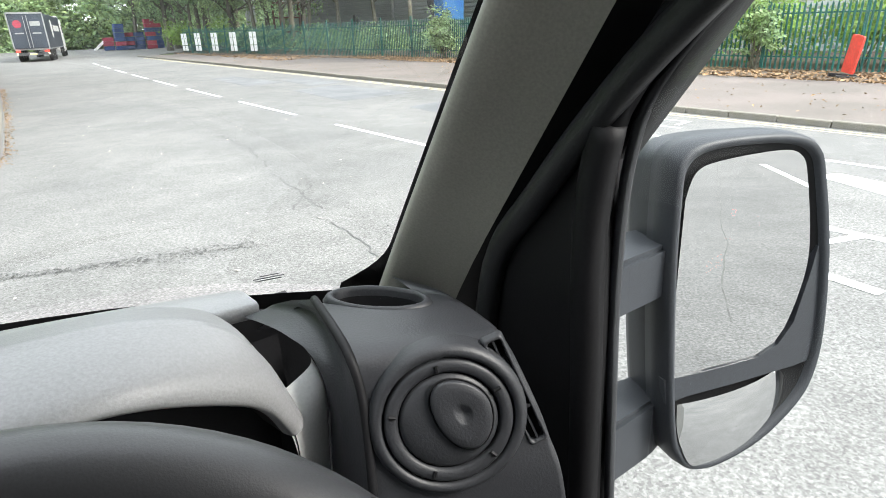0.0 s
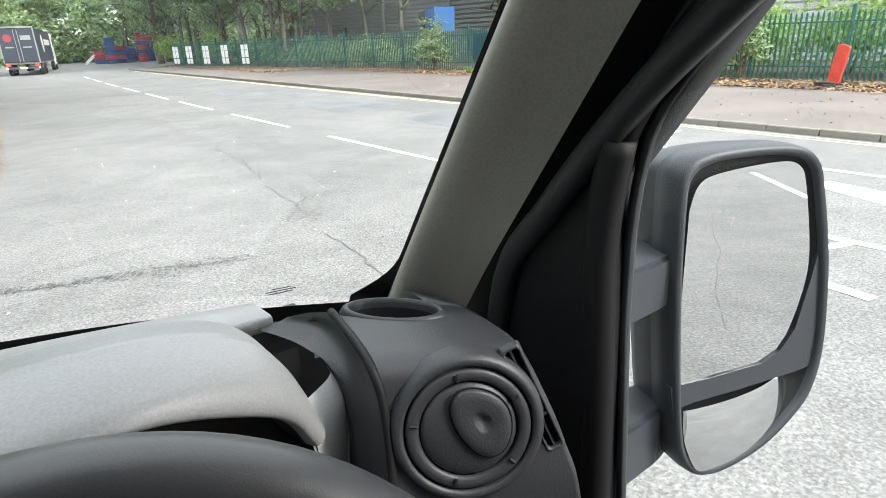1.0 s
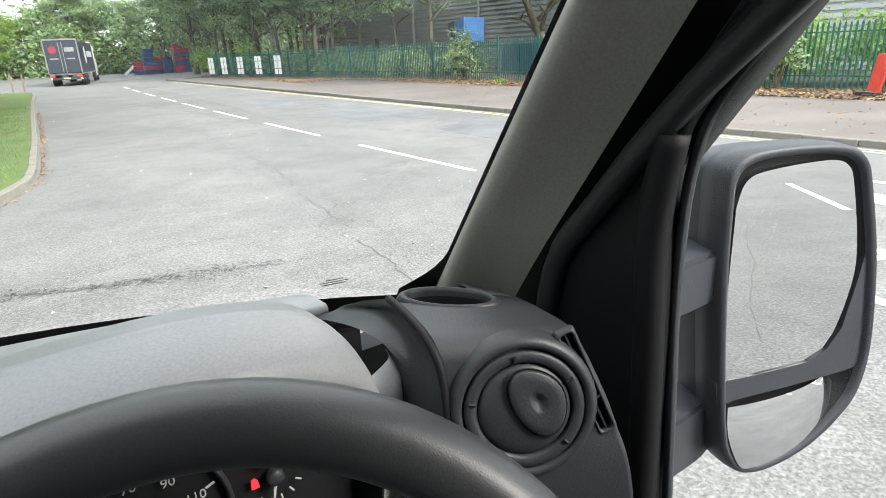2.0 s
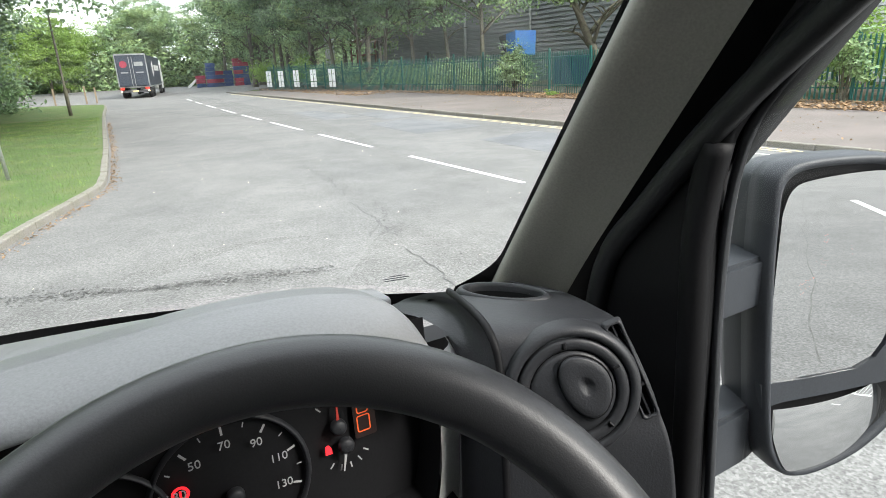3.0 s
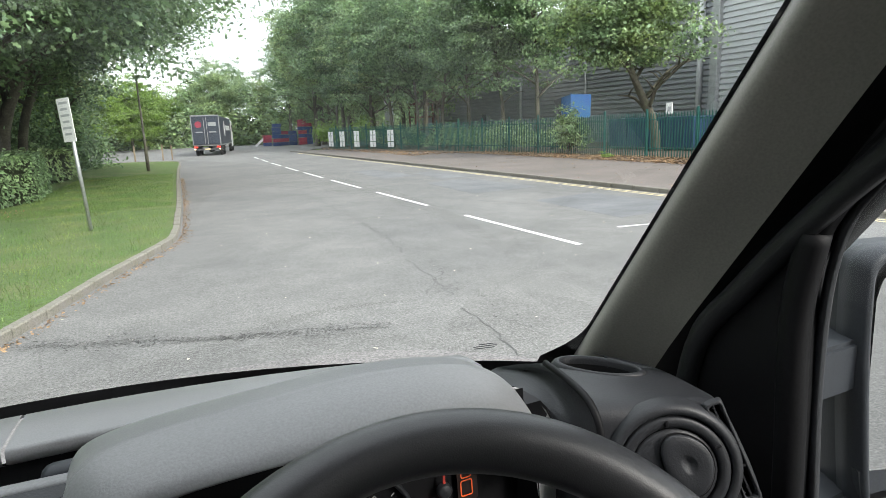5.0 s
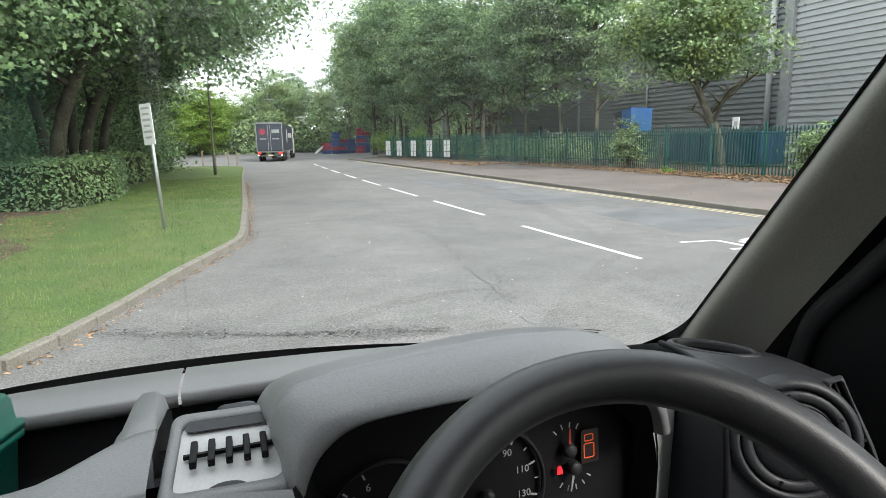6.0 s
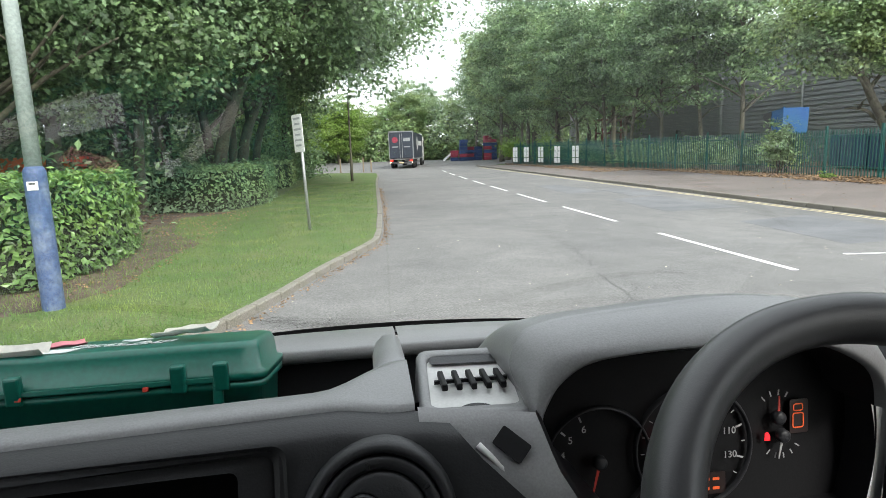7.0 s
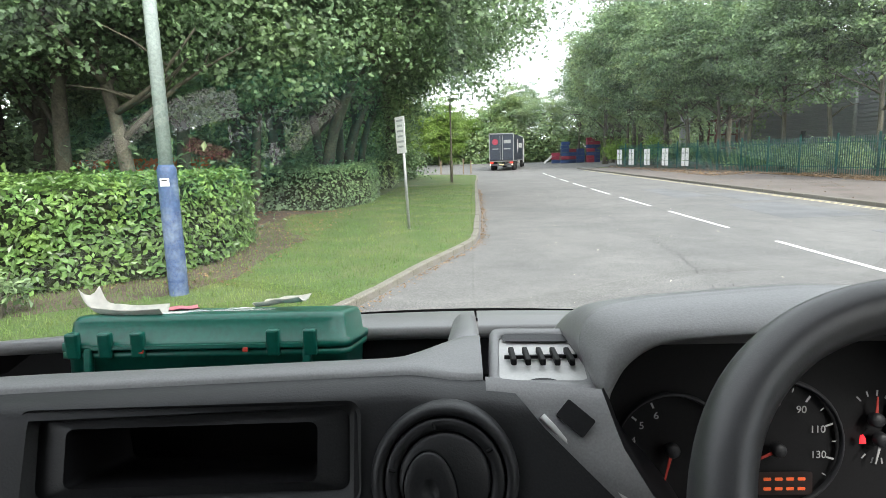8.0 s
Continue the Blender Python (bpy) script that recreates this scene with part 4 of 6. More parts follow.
def dial_text(body, u, v, size, material=DIAL_MARK, parent=bin_, fr=None, off=None, name="numeral", d=0.003):
    fr, off = fr or CL, off if off is not None else BO
    cu = bpy.data.curves.new(name, "FONT")
    cu.body, cu.size, cu.align_x, cu.align_y, cu.extrude = body, size, "CENTER", "CENTER", 0.0003
    tmp = new(name, cu)
    me = bpy.data.meshes.new_from_object(tmp.evaluated_get(bpy.context.evaluated_depsgraph_get()))
    bpy.data.objects.remove(tmp)
    o, r, w = fr(u, v, d), fr(1, 0) - fr(0, 0), fr(0, 1) - fr(0, 0)
    n = r.cross(w)
    me.transform(Matrix(((r.x, w.x, n.x, o.x - off.x), (r.y, w.y, n.y, o.y - off.y), (r.z, w.z, n.z, o.z - off.z), (0, 0, 0, 1))))
    me.materials.clear()
    me.materials.append(material)
    ob = new(name, me)
    ob.parent = parent
    return ob


def dial(u, v, r, name):
    bm = bmesh.new()
    loft(bm, [[CL(u + r * q * math.cos(a), v + r * q * math.sin(a), d) - BO for a in (2 * math.pi * i / 40 for i in range(40))] for q, d in ((1.06, 0.001), (1.03, 0.006), (1.0, 0.006), (0.98, 0.001))], True)
    part(name, bm, DASH_DARK, bin_, "thin dark ring round the dial", True)


def tick(u, v, a, r0, r1, w=0.0022):
    c, s = math.cos(a), math.sin(a)
    part("tick", slabbed([CL(u + q * c - k * s, v + q * s + k * c, 0.002) - BO for q, k in ((r0, -w / 2), (r1, -w / 2), (r1, w / 2), (r0, w / 2))], CL(0, 0, 0.0006) - CL(0, 0, 0)), DIAL_MARK, bin_)


def needle(u, v, a, length, material):
    c, s = math.cos(a), math.sin(a)
    part("needle", slabbed([CL(u + q * c - k * s, v + q * s + k * c, 0.006) - BO for q, k in ((0, -0.002), (length, -0.0007), (length, 0.0007), (0, 0.002))], CL(0, 0, 0.001) - CL(0, 0, 0)), material, bin_, "thin dial needle")
    bm = bmesh.new()
    loft(bm, [[CL(u + q * math.cos(b), v + q * math.sin(b), d) - BO for b in (2 * math.pi * i / 16 for i in range(16))] for q, d in ((0.009, 0.003), (0.0085, 0.010), (0.006, 0.012), (0.0005, 0.0122))], True)
    part("needle_cap", bm, DASH_DARK, bin_, "black needle cap", True)


S0, V0 = -0.020, 0.007      # speedometer centre
dial(S0, V0, 0.076, "speedometer_ring")
for k, lab in enumerate(("10", "30", "50", "70", "90", "110", "130")):
    a = radians(200 - 36 * k)
    tick(S0, V0, a, 0.061, 0.070)
    tick(S0, V0, a - radians(18), 0.065, 0.070, 0.0012)
    dial_text(lab, S0 + 0.051 * math.cos(a), V0 + 0.050 * math.sin(a), 0.0125)
needle(S0, V0 - 0.006, radians(205), 0.05, NEEDLE)
T0, T1 = -0.145, 0.002      # rev counter
dial(T0, T1, 0.066, "rev_counter_ring")
for k in range(1, 7):
    a = radians(245 - 26.5 * (k - 1))
    tick(T0, T1, a, 0.055, 0.062)
    dial_text(str(k), T0 + 0.047 * math.cos(a), T1 + 0.045 * math.sin(a), 0.0125)
needle(T0, T1, radians(256), 0.045, NEEDLE)
for u, v, a0, n_, lab in ((0.094, 0.040, 60, 4, "fuel"), (0.100, 0.012, 230, 5, "temperature")):
    for k in range(n_):
        a = radians(a0 + 24 * k)
        tick(u, v, a, 0.024, 0.031, 0.0016)
needle(0.094, 0.036, radians(88), 0.028, NEEDLE)
needle(0.100, 0.012, radians(258), 0.03, DIAL_MARK)
# warning lights and displays
part("display", slabbed([CL(x + 0.126, y + 0.034, 0.001) - BO for x, y in rounded(0.026, 0.044, 0.003)], CL(0, 0, 0.001) - CL(0, 0, 0)), DISPLAY, bin_, "small dim display")
for cx, cy, w, h in ((0.124, 0.046, 0.014, 0.010), (0.124, 0.029, 0.016, 0.020)):
    o_, i_ = rounded(w, h, 0.003), rounded(w - 0.003, h - 0.003, 0.0015)
    bm = bmesh.new()
    loft(bm, [[CL(cx + x, cy + y, 0.003) - BO for x, y in q] for q in (o_, i_)], True)
    part("door_open_symbol", bm, AMBER, bin_, "glowing red car outline")
part("fuel_warning", slabbed([CL(0.080 + 0.7 * x, 0.012 + 0.7 * y, 0.003) - BO for x, y in ((-0.005, -0.008), (0.006, -0.008), (0.005, 0.002), (0.001, 0.008), (-0.004, 0.006))], CL(0, 0, 0.0008) - CL(0, 0, 0)), WARN, bin_, "glowing red warning symbol")
bm = bmesh.new()
loft(bm, [[CL(-0.068 + q * math.cos(a), 0.022 + q * math.sin(a), 0.003) - BO for a in (2 * math.pi * i / 24 for i in range(24))] for q in (0.0085, 0.0055)], True)
part("brake_warning", bm, WARN, bin_, "glowing red ring symbol")
part("brake_warning", slabbed([CL(-0.068 + x, 0.022 + y, 0.003) - BO for x, y in rounded(0.0022, 0.008, 0.001)], CL(0, 0, 0.0008) - CL(0, 0, 0)), WARN, bin_)
part("trip_display", slabbed([CL(x - 0.010, y - 0.042, 0.001) - BO for x, y in rounded(0.066, 0.028, 0.003)], CL(0, 0, 0.001) - CL(0, 0, 0)), DISPLAY, bin_, "dim red trip display")
for k in range(8):
    part("display_bar", slabbed([CL(-0.031 + 0.0135 * (k % 4) + x, -0.036 - 0.012 * (k // 4) + y, 0.003) - BO for x, y in rounded(0.009, 0.0038, 0.001)], CL(0, 0, 0.0004) - CL(0, 0, 0)), AMBER, bin_, "glowing red display characters")

# ---- steering wheel ----
wheel = thing("steering_wheel", "thick black grained steering wheel with three spokes", "steering wheel", at=(WX, WY, WZ))
tilt = 0.715
WF = frame_of((0, 0, 0), (1, -0.06, 0), (0, math.cos(tilt), math.sin(tilt)))
bm = bmesh.new()
rows = []
for i in range(96):
    a = 2 * math.pi * i / 96
    grip = 1 + 0.08 * max(0, math.cos(2 * (a - 0.9))) * (1 if math.sin(a) > -0.2 else 0)
    rows.append([WF((0.2 + 0.0205 * grip * math.cos(b)) * math.cos(a), (0.2 + 0.0205 * grip * math.cos(b)) * math.sin(a), 0.0215 * grip * math.sin(b)) for b in (2 * math.pi * j / 18 for j in range(18))])
loft(bm, rows, True, False, True)
part("rim", bm, LEATHERETTE, wheel, "black grained rim", True)
bm = bmesh.new()
loft(bm, [[WF(x * q, y * q - 0.02, d) for x, y in rounded(0.15, 0.13, 0.05, 8)] for q, d in ((0.95, -0.06), (1.0, -0.035), (0.92, -0.022), (0.6, -0.014), (0.02, -0.012))], True)
part("hub", bm, DASH_DARK, wheel, "charcoal airbag hub", True)
for a in (-8, 188, 270):
    c, s = math.cos(radians(a)), math.sin(radians(a))
    bm = bmesh.new()
    tube(bm, [WF(0.06 * c, 0.06 * s - 0.02, -0.035), WF(0.13 * c, 0.13 * s - 0.01, -0.03), WF(0.195 * c, 0.195 * s, -0.004)], [0.024, 0.018, 0.014], 12)
    part("spoke", bm, LEATHERETTE, wheel, "black spoke", True)

# ---- door mirror ----
mir = thing("door_mirror", "large dark grey door mirror with a convex lower glass", "door mirror", at=(1.02, 0.70, 1.40))
MO = Vector((1.02, 0.70, 1.40))
MF = frame_of((1.185, 0.633, 1.505), (0.933, -0.359, 0.0), (-0.02, 0.075, 1.0))


def mirror_outline(grow=0.0):
    """Housing rim: tall, rounded, narrower below."""
    pts = [(-0.125, 0.17), (-0.121, 0.205), (-0.095, 0.224), (-0.03, 0.229), (0.045, 0.225), (0.085, 0.208), (0.103, 0.165), (0.128, 0.06), (0.140, -0.06), (0.133, -0.13), (0.108, -0.175), (0.05, -0.222), (-0.02, -0.246), (-0.065, -0.243), (-0.092, -0.215), (-0.106, -0.17), (-0.118, -0.05), (-0.125, 0.08)]
    cx, cy = 0.0, 0.0
    out = curve_through([(x, y, 0) for x, y in pts + pts[:1]], 73)[:-1]
    return [((p.x - cx) * (1 + grow / 0.13) + cx, (p.y - cy) * (1 + grow / 0.22) + cy) for p in out]


bm = bmesh.new()
loft(bm, [[MF(x, y, d) - MO for x, y in mirror_outline(g_)] for g_, d in ((-0.014, -0.012), (-0.011, 0.002), (-0.004, 0.006), (0.0, 0.0), (0.003, -0.02), (0.003, -0.045), (0.0, -0.046), (0.0, -0.050), (-0.002, -0.09), (-0.02, -0.125), (-0.05, -0.145), (-0.125, -0.15))], True)
part("housing", bm, MIRROR_SHELL, mir, "dark grey plastic housing", True)
up_ = [(-0.104, 0.155), (-0.092, 0.187), (-0.06, 0.199), (0.03, 0.205), (0.066, 0.196), (0.081, 0.165), (0.100, 0.075), (0.098, 0.02), (0.080, -0.04), (0.060, -0.072), (0.03, -0.083), (-0.05, -0.087), (-0.106, -0.088), (-0.107, 0.03)]
upper = [(p.x, p.y) for p in curve_through([(x, y, 0) for x, y in up_ + up_[:1]], 57)[:-1]]
part("mirror_glass", slabbed([MF(x, y, -0.0085) - MO for x, y in upper], MF(0, 0, 0.003) - MF(0, 0, 0)), GLASS_MIRROR, mir, "flat upper mirror glass")
bm = bmesh.new()
loft(bm, [[MF(x * q, y * q, d) - MO for x, y in mirror_outline(-0.012)] for q, d in ((1.0, -0.004), (0.9, -0.016), (0.01, -0.016))], True)
part("inner_tray", bm, BLACK, mir, "black recess behind the glass", True)
bar = [(-0.118, -0.090), (-0.05, -0.089), (0.035, -0.084), (0.066, -0.070), (0.088, -0.04), (0.105, 0.03), (0.112, 0.07), (0.128, 0.02), (0.134, -0.08), (0.122, -0.106), (0.10, -0.110), (0.0, -0.118), (-0.08, -0.122), (-0.112, -0.128)]
part("divider", slabbed([MF(x, y, -0.014) - MO for x, y in bar], MF(0, 0, 0.012) - MF(0, 0, 0)), MIRROR_SHELL, mir, "dark bar between the two glasses")
lo_ = [(-0.092, -0.134), (-0.05, -0.131), (0.04, -0.124), (0.098, -0.117), (0.110, -0.126), (0.098, -0.160), (0.045, -0.200), (0.0, -0.220), (-0.05, -0.231), (-0.072, -0.228), (-0.088, -0.195), (-0.094, -0.165)]
lower = [(p.x, p.y) for p in curve_through([(x, y, 0) for x, y in lo_ + lo_[:1]], 49)[:-1]]
bm = bmesh.new()
cx, cy = 0.0, -0.182
loft(bm, [[MF(cx + (x - cx) * q, cy + (y - cy) * q, 0.009 - 1.3 * q * q * ((x - cx) ** 2 + (y - cy) ** 2) - 0.085 * q * (y - cy) - 0.05 * q * (x - cx)) - MO for x, y in lower] for q in (1.0, 0.9, 0.8, 0.7, 0.6, 0.5, 0.4, 0.3, 0.2, 0.1, 0.01)], True)
part("convex_glass", bm, GLASS_MIRROR, mir, "small convex lower mirror glass", True)
for zc, h in ((1.565, 0.075), (1.315, 0.10)):
    bm = bmesh.new()
    loft(bm, [[Vector(p) - MO for p in ((x, y0, zc - h / 2), (x, y1, zc - h / 2), (x, y1, zc + h / 2), (x, y0, zc + h / 2))] for x, y0, y1 in ((0.93, 0.69, 0.78), (1.0, 0.69, 0.78), (1.09, 0.69, 0.76), (1.15, 0.70, 0.75))], True, True)
    bmesh.ops.bevel(bm, geom=list(bm.edges), offset=0.006, segments=2, affect="EDGES")
    part("arm", bm, MIRROR_SHELL, mir, "dark plastic mirror arm")

# interior mirror edge above the windscreen
rv = thing("rear_view_unit", "black rounded unit hanging at the top of the windscreen", "interior mirror", at=(-0.33, 0.72, 2.09))
part("shell", boxed((0, 0, 0), (0.30, 0.05, 0.13), bevel=0.02, segs=4), BLACK, rv, "", True)
part("stem", boxed((0, 0.02, 0.09), (0.03, 0.03, 0.09), bevel=0.006), BLACK, rv)
part("reflector", boxed((0, -0.027, 0), (0.27, 0.004, 0.10), bevel=0.001), GLASS_MIRROR, rv, "mirror glass")

# ---- first-aid box on the tray, with papers ----
aid = thing("first_aid_box", "dark green plastic first-aid box standing in the dash tray", "first-aid box", at=(-0.348, 0.957, 1.482))
aid.rotation_euler = (radians(-11.5), 0, 0)
AF = lambda x, y, z: Vector((x, y, z))
bm = bmesh.new()
loft(bm, [[(x, y, z) for x, y in rounded(w, d, 0.022)] for w, d, z in ((0.37, 0.15, -0.050), (0.38, 0.158, -0.042), (0.39, 0.166, 0.062), (0.402, 0.178, 0.064), (0.402, 0.178, 0.072))], True, True)
part("base", bm, AID_GREEN, aid, "green lower half", True)
bm = bmesh.new()
loft(bm, [[(x, y, z) for x, y in rounded(w, d, 0.022)] for w, d, z in ((0.404, 0.180, 0.074), (0.404, 0.180, 0.084), (0.39, 0.168, 0.086), (0.384, 0.162, 0.112), (0.376, 0.154, 0.119), (0.364, 0.142, 0.121))], True, True)
part("lid", bm, AID_GREEN, aid, "green lid with rounded edges", True)
for x in (-0.175, -0.13, -0.085, 0.10, 0.15):
    l_ = part("latch", boxed((x, -0.091, 0.082), (0.018, 0.012, 0.036), Matrix.Rotation(radians(12), 3, "X"), 0.003), AID_GREEN, aid, "green moulded hinge lug")
for x in (-0.155, 0.145):
    part("clasp", boxed((x, -0.088, 0.040), (0.012, 0.010, 0.075), bevel=0.003), AID_GREEN, aid, "green clasp rib")
part("ridge", boxed((0, -0.091, 0.078), (0.30, 0.004, 0.006), bevel=0.001), AID_GREEN, aid)
part("rivet", boxed((0.062, -0.093, 0.073), (0.007, 0.004, 0.006), bevel=0.001), RED, aid, "tiny orange rivet")
part("rivet", boxed((-0.165 + 0.085, -0.093, 0.073), (0.007, 0.004, 0.006), bevel=0.001), RED, aid, "tiny orange rivet")
LF = frame_of((0, 0, 0.1215), (1, 0, 0), (0, 1, 0))
zero = Vector((0, 0, 0))
dial_text("First Aid", 0.008, -0.005, 0.038, WHITE, aid, LF, zero, "lid_lettering", 0.0006)
dial_text("Small Workplace Kit", 0.010, -0.026, 0.0125, WHITE, aid, LF, zero, "lid_lettering", 0.0006)
part("white_cross", slabbed([(0.008 + x * 0.75, 0.038 + y * 0.75, 0.1215) for x, y in ((-0.008, -0.025), (0.008, -0.025), (0.008, -0.008), (0.025, -0.008), (0.025, 0.008), (0.008, 0.008), (0.008, 0.025), (-0.008, 0.025), (-0.008, 0.008), (-0.025, 0.008), (-0.025, -0.008), (-0.008, -0.008))], (0, 0, 0.0008)), WHITE, aid, "white cross")
part("white_label", slabbed([(-0.078 + x, -0.048 + y, 0.1215) for x, y in rounded(0.080, 0.042, 0.002)], (0, 0, 0.0008)), WHITE, aid, "plain white label")


def paper(name, pts, width, material, label, curl=0.012):
    t = thing(name, label, "paper scrap", "papers on the box", at=pts[0])
    bm = bmesh.new()
    line = curve_through(pts, 14)
    rows = []
    for i, p in enumerate(line):
        d = (line[min(i + 1, 13)] - line[max(i - 1, 0)]).normalized()
        s = d.cross(Vector((0, 0, 1))).normalized()
        q = math.sin(i * 1.1) * 0.0008
        ring = [p + s * width * a + Vector((0, 0, curl * (4 * a * a) + q)) for a in (-0.5, -0.25, 0, 0.25, 0.5)]
        rows.append([r - Vector(pts[0]) for r in ring + [r + Vector((0, 0, -0.0012)) for r in ring[::-1]]])
    loft(bm, rows, True, True)
    part("sheet", bm, material, t, "", True)


paper("paper_strip", [(-0.545, 0.965, 1.632), (-0.52, 0.945, 1.612), (-0.475, 0.925, 1.611), (-0.41, 0.92, 1.612)], 0.028, PAPER, "crumpled off-white paper strip lying on the green box")
paper("paper_roll", [(-0.312, 1.018, 1.596), (-0.285, 0.998, 1.604), (-0.255, 0.977, 1.612), (-0.220, 0.953, 1.620)], 0.024, PAPER, "rolled dirty white paper lying on the green box", 0.008)
paper("pink_slip", [(-0.455, 0.975, 1.603), (-0.43, 0.995, 1.599), (-0.405, 1.012, 1.596)], 0.02, PINK, "pink paper slip lying on the green box", 0.004)

# ---- trees and shrubs ----
def limb_mesh(h, r, limbs, reach, lean, g):
    bm = bmesh.new()
    top = Vector((lean[0], lean[1], h))
    stem = curve_through([(0, 0, -0.15), (lean[0] * 0.15, lean[1] * 0.1, h * 0.3), (lean[0] * 0.6, lean[1] * 0.55, h * 0.65), top], 12)
    tube(bm, stem, [r * (1.35 if i == 0 else 1.0) * (1 - 0.62 * i / 11) for i in range(12)], 10)
    for k in range(limbs):
        f = g.uniform(0.35, 0.95)
        p = stem[int(f * 11)]
        a = 2.4 * k + g.uniform(-0.4, 0.4)
        d = reach * g.uniform(0.5, 0.95)
        q = p + Vector((math.cos(a) * d, math.sin(a) * d, d * g.uniform(0.45, 1.0)))
        mid = p.lerp(q, 0.5) + Vector((0, 0, g.uniform(-0.1, 0.25) * d))
        line = curve_through([p, mid, q], 7)
        tube(bm, line, [r * 0.42 * (1 - 0.8 * i / 6) for i in range(7)], 6)
        for b in (2, 4):
            e = line[b] + Vector((g.uniform(-1, 1), g.uniform(-1, 1), g.uniform(0.1, 0.8))) * reach * 0.4
            tube(bm, [line[b], line[b].lerp(e, 0.5) + Vector((0, 0, 0.1)), e], [r * 0.18, r * 0.12, r * 0.04], 5)
    return bm


def crown_points(g, n_clumps, per, centre, radii, spread, low=-1.0):
    """Clumps of leaves through an uneven egg, thicker towards its skin."""
    c, n = [], []
    off = g.uniform(0, 50, 3)
    while len(c) < n_clumps:
        d = g.normal(size=3)
        d /= np.linalg.norm(d)
        if d[2] < low:
            continue
        bulge = 0.72 + 0.75 * noise.noise(Vector(d * 1.9 + off)) + 0.25 * noise.noise(Vector(d * 5 + off))
        q = d * radii * bulge * g.uniform(0.35, 1.0) ** 0.45
        c.append(q + centre)
        n.append(d)
    c, n = np.array(c), np.array(n)
    s = spread * g.uniform(0.6, 1.4, (n_clumps, 1, 1)) * np.array([1, 1, 0.34])
    pts = c[:, None, :] + g.normal(size=(n_clumps, per, 3)) * s
    nor = n[:, None, :] * 0.4 + np.array([0, 0, 0.75]) + g.normal(size=(n_clumps, per, 3)) * 0.55
    return pts.reshape(-1, 3), nor.reshape(-1, 3)


def tree(label, h, r, crown_r, crown_h, centre_z, clumps, per, leaf, material, seed, shape="kite", limbs=9, lean=(0.4, 0.2), spread=0.5, group="broadleaf trees"):
    g = np.random.default_rng(seed)
    t = thing("tree", label, "tree", group)
    part("trunk", limb_mesh(h, r, limbs, crown_r * 0.8, lean, g), BARK, t, "grey-brown bark trunk and limbs", True)
    pts, nor = crown_points(g, clumps, per, np.array([lean[0], lean[1], centre_z]), np.array([crown_r, crown_r, crown_h / 2]), spread)
    cloud("crown", pts, nor, leaf, material, t, shape, g)["label"] = "many small green leaves in clumps"
    return t


def plant(t, x, y, turn, size, z=0.1):
    return copy_thing(t, Matrix.LocRotScale((x, y, z), Euler((0, 0, radians(turn))), (size, size, size)))


oak = tree("tall roadside tree with dense green leaves", 10.5, 0.26, 5.2, 13.5, 9.6, 260, 100, 0.27, LEAF, 11, spread=0.6)
ash = tree("slender tree with dark green leaves and bare lower trunk", 11, 0.19, 4.3, 12.5, 10.2, 200, 95, 0.26, LEAF_DARK, 12, limbs=11, lean=(0.9, 0.5))
lime = tree("bright green leafy tree in the distance", 8.5, 0.25, 5.4, 12.5, 7.0, 420, 55, 0.34, LEAF_LIGHT, 13)
maple = tree("large maple with broad dark leaves over the verge", 8, 0.24, 5.4, 9.0, 7.6, 190, 220, 0.155, LEAF_DARK, 14, "maple", limbs=12, lean=(0.8, -0.6), spread=0.66)
leaner = tree("leaning tree with a spreading crown behind the fence", 5.8, 0.34, 4.9, 7.6, 7.6, 300, 80, 0.21, LEAF, 15, "maple", limbs=8, lean=(-2.2, 0.9), spread=0.5)
leaner.matrix_world = Matrix.LocRotScale((25.2, 25.0, 0.15), Euler((0, 0, radians(10))), (0.92, 0.92, 0.92))
verge_maple = tree("large maple whose crown leans out over the road", 8, 0.26, 5.4, 9.0, 7.9, 210, 200, 0.16, LEAF_DARK, 16, "maple", limbs=12, lean=(3.0, -0.8), spread=0.7)
verge_maple.matrix_world = Matrix.LocRotScale((-5.4, 23.5, 0.08), Euler((0, 0, 0)), (1.1, 1.1, 1.1))
plant(verge_maple, -6.0, 31.0, 15, 1.1, 0.08)
plant(verge_maple, -6.6, 39.0, -20, 1.0, 0.08)
# row behind the fence
for x, y, a, s, k in ((24.5, 35.5, 40, 0.95, ash), (23.6, 38.5, 120, 0.9, ash), (22.8, 42.5, 200, 0.95, ash), (22.2, 46.5, 310, 0.88, ash), (21.8, 50.5, 75, 0.9, ash), (21, 55, 160, 1.0, ash), (20.5, 60, 20, 0.95, oak), (22.5, 65, 90, 1.1, oak),
                   (20.5, 70, 200, 1.35, ash), (23, 76, 250, 1.4, oak), (21.5, 84, 130, 1.35, oak), (27, 88, 40, 1.5, ash), (28, 60, 290, 1.1, oak), (29, 72, 110, 1.2, oak), (18.6, 76, 60, 1.2, oak), (26, 97, 200, 1.3, oak), (33, 94, 20, 1.3, oak), (20, 100, 300, 1.3, ash), (18.5, 66, 250, 0.95, ash), (24.5, 55, 10, 1.1, oak)):
    plant(k, x, y, a, s, 0.12)
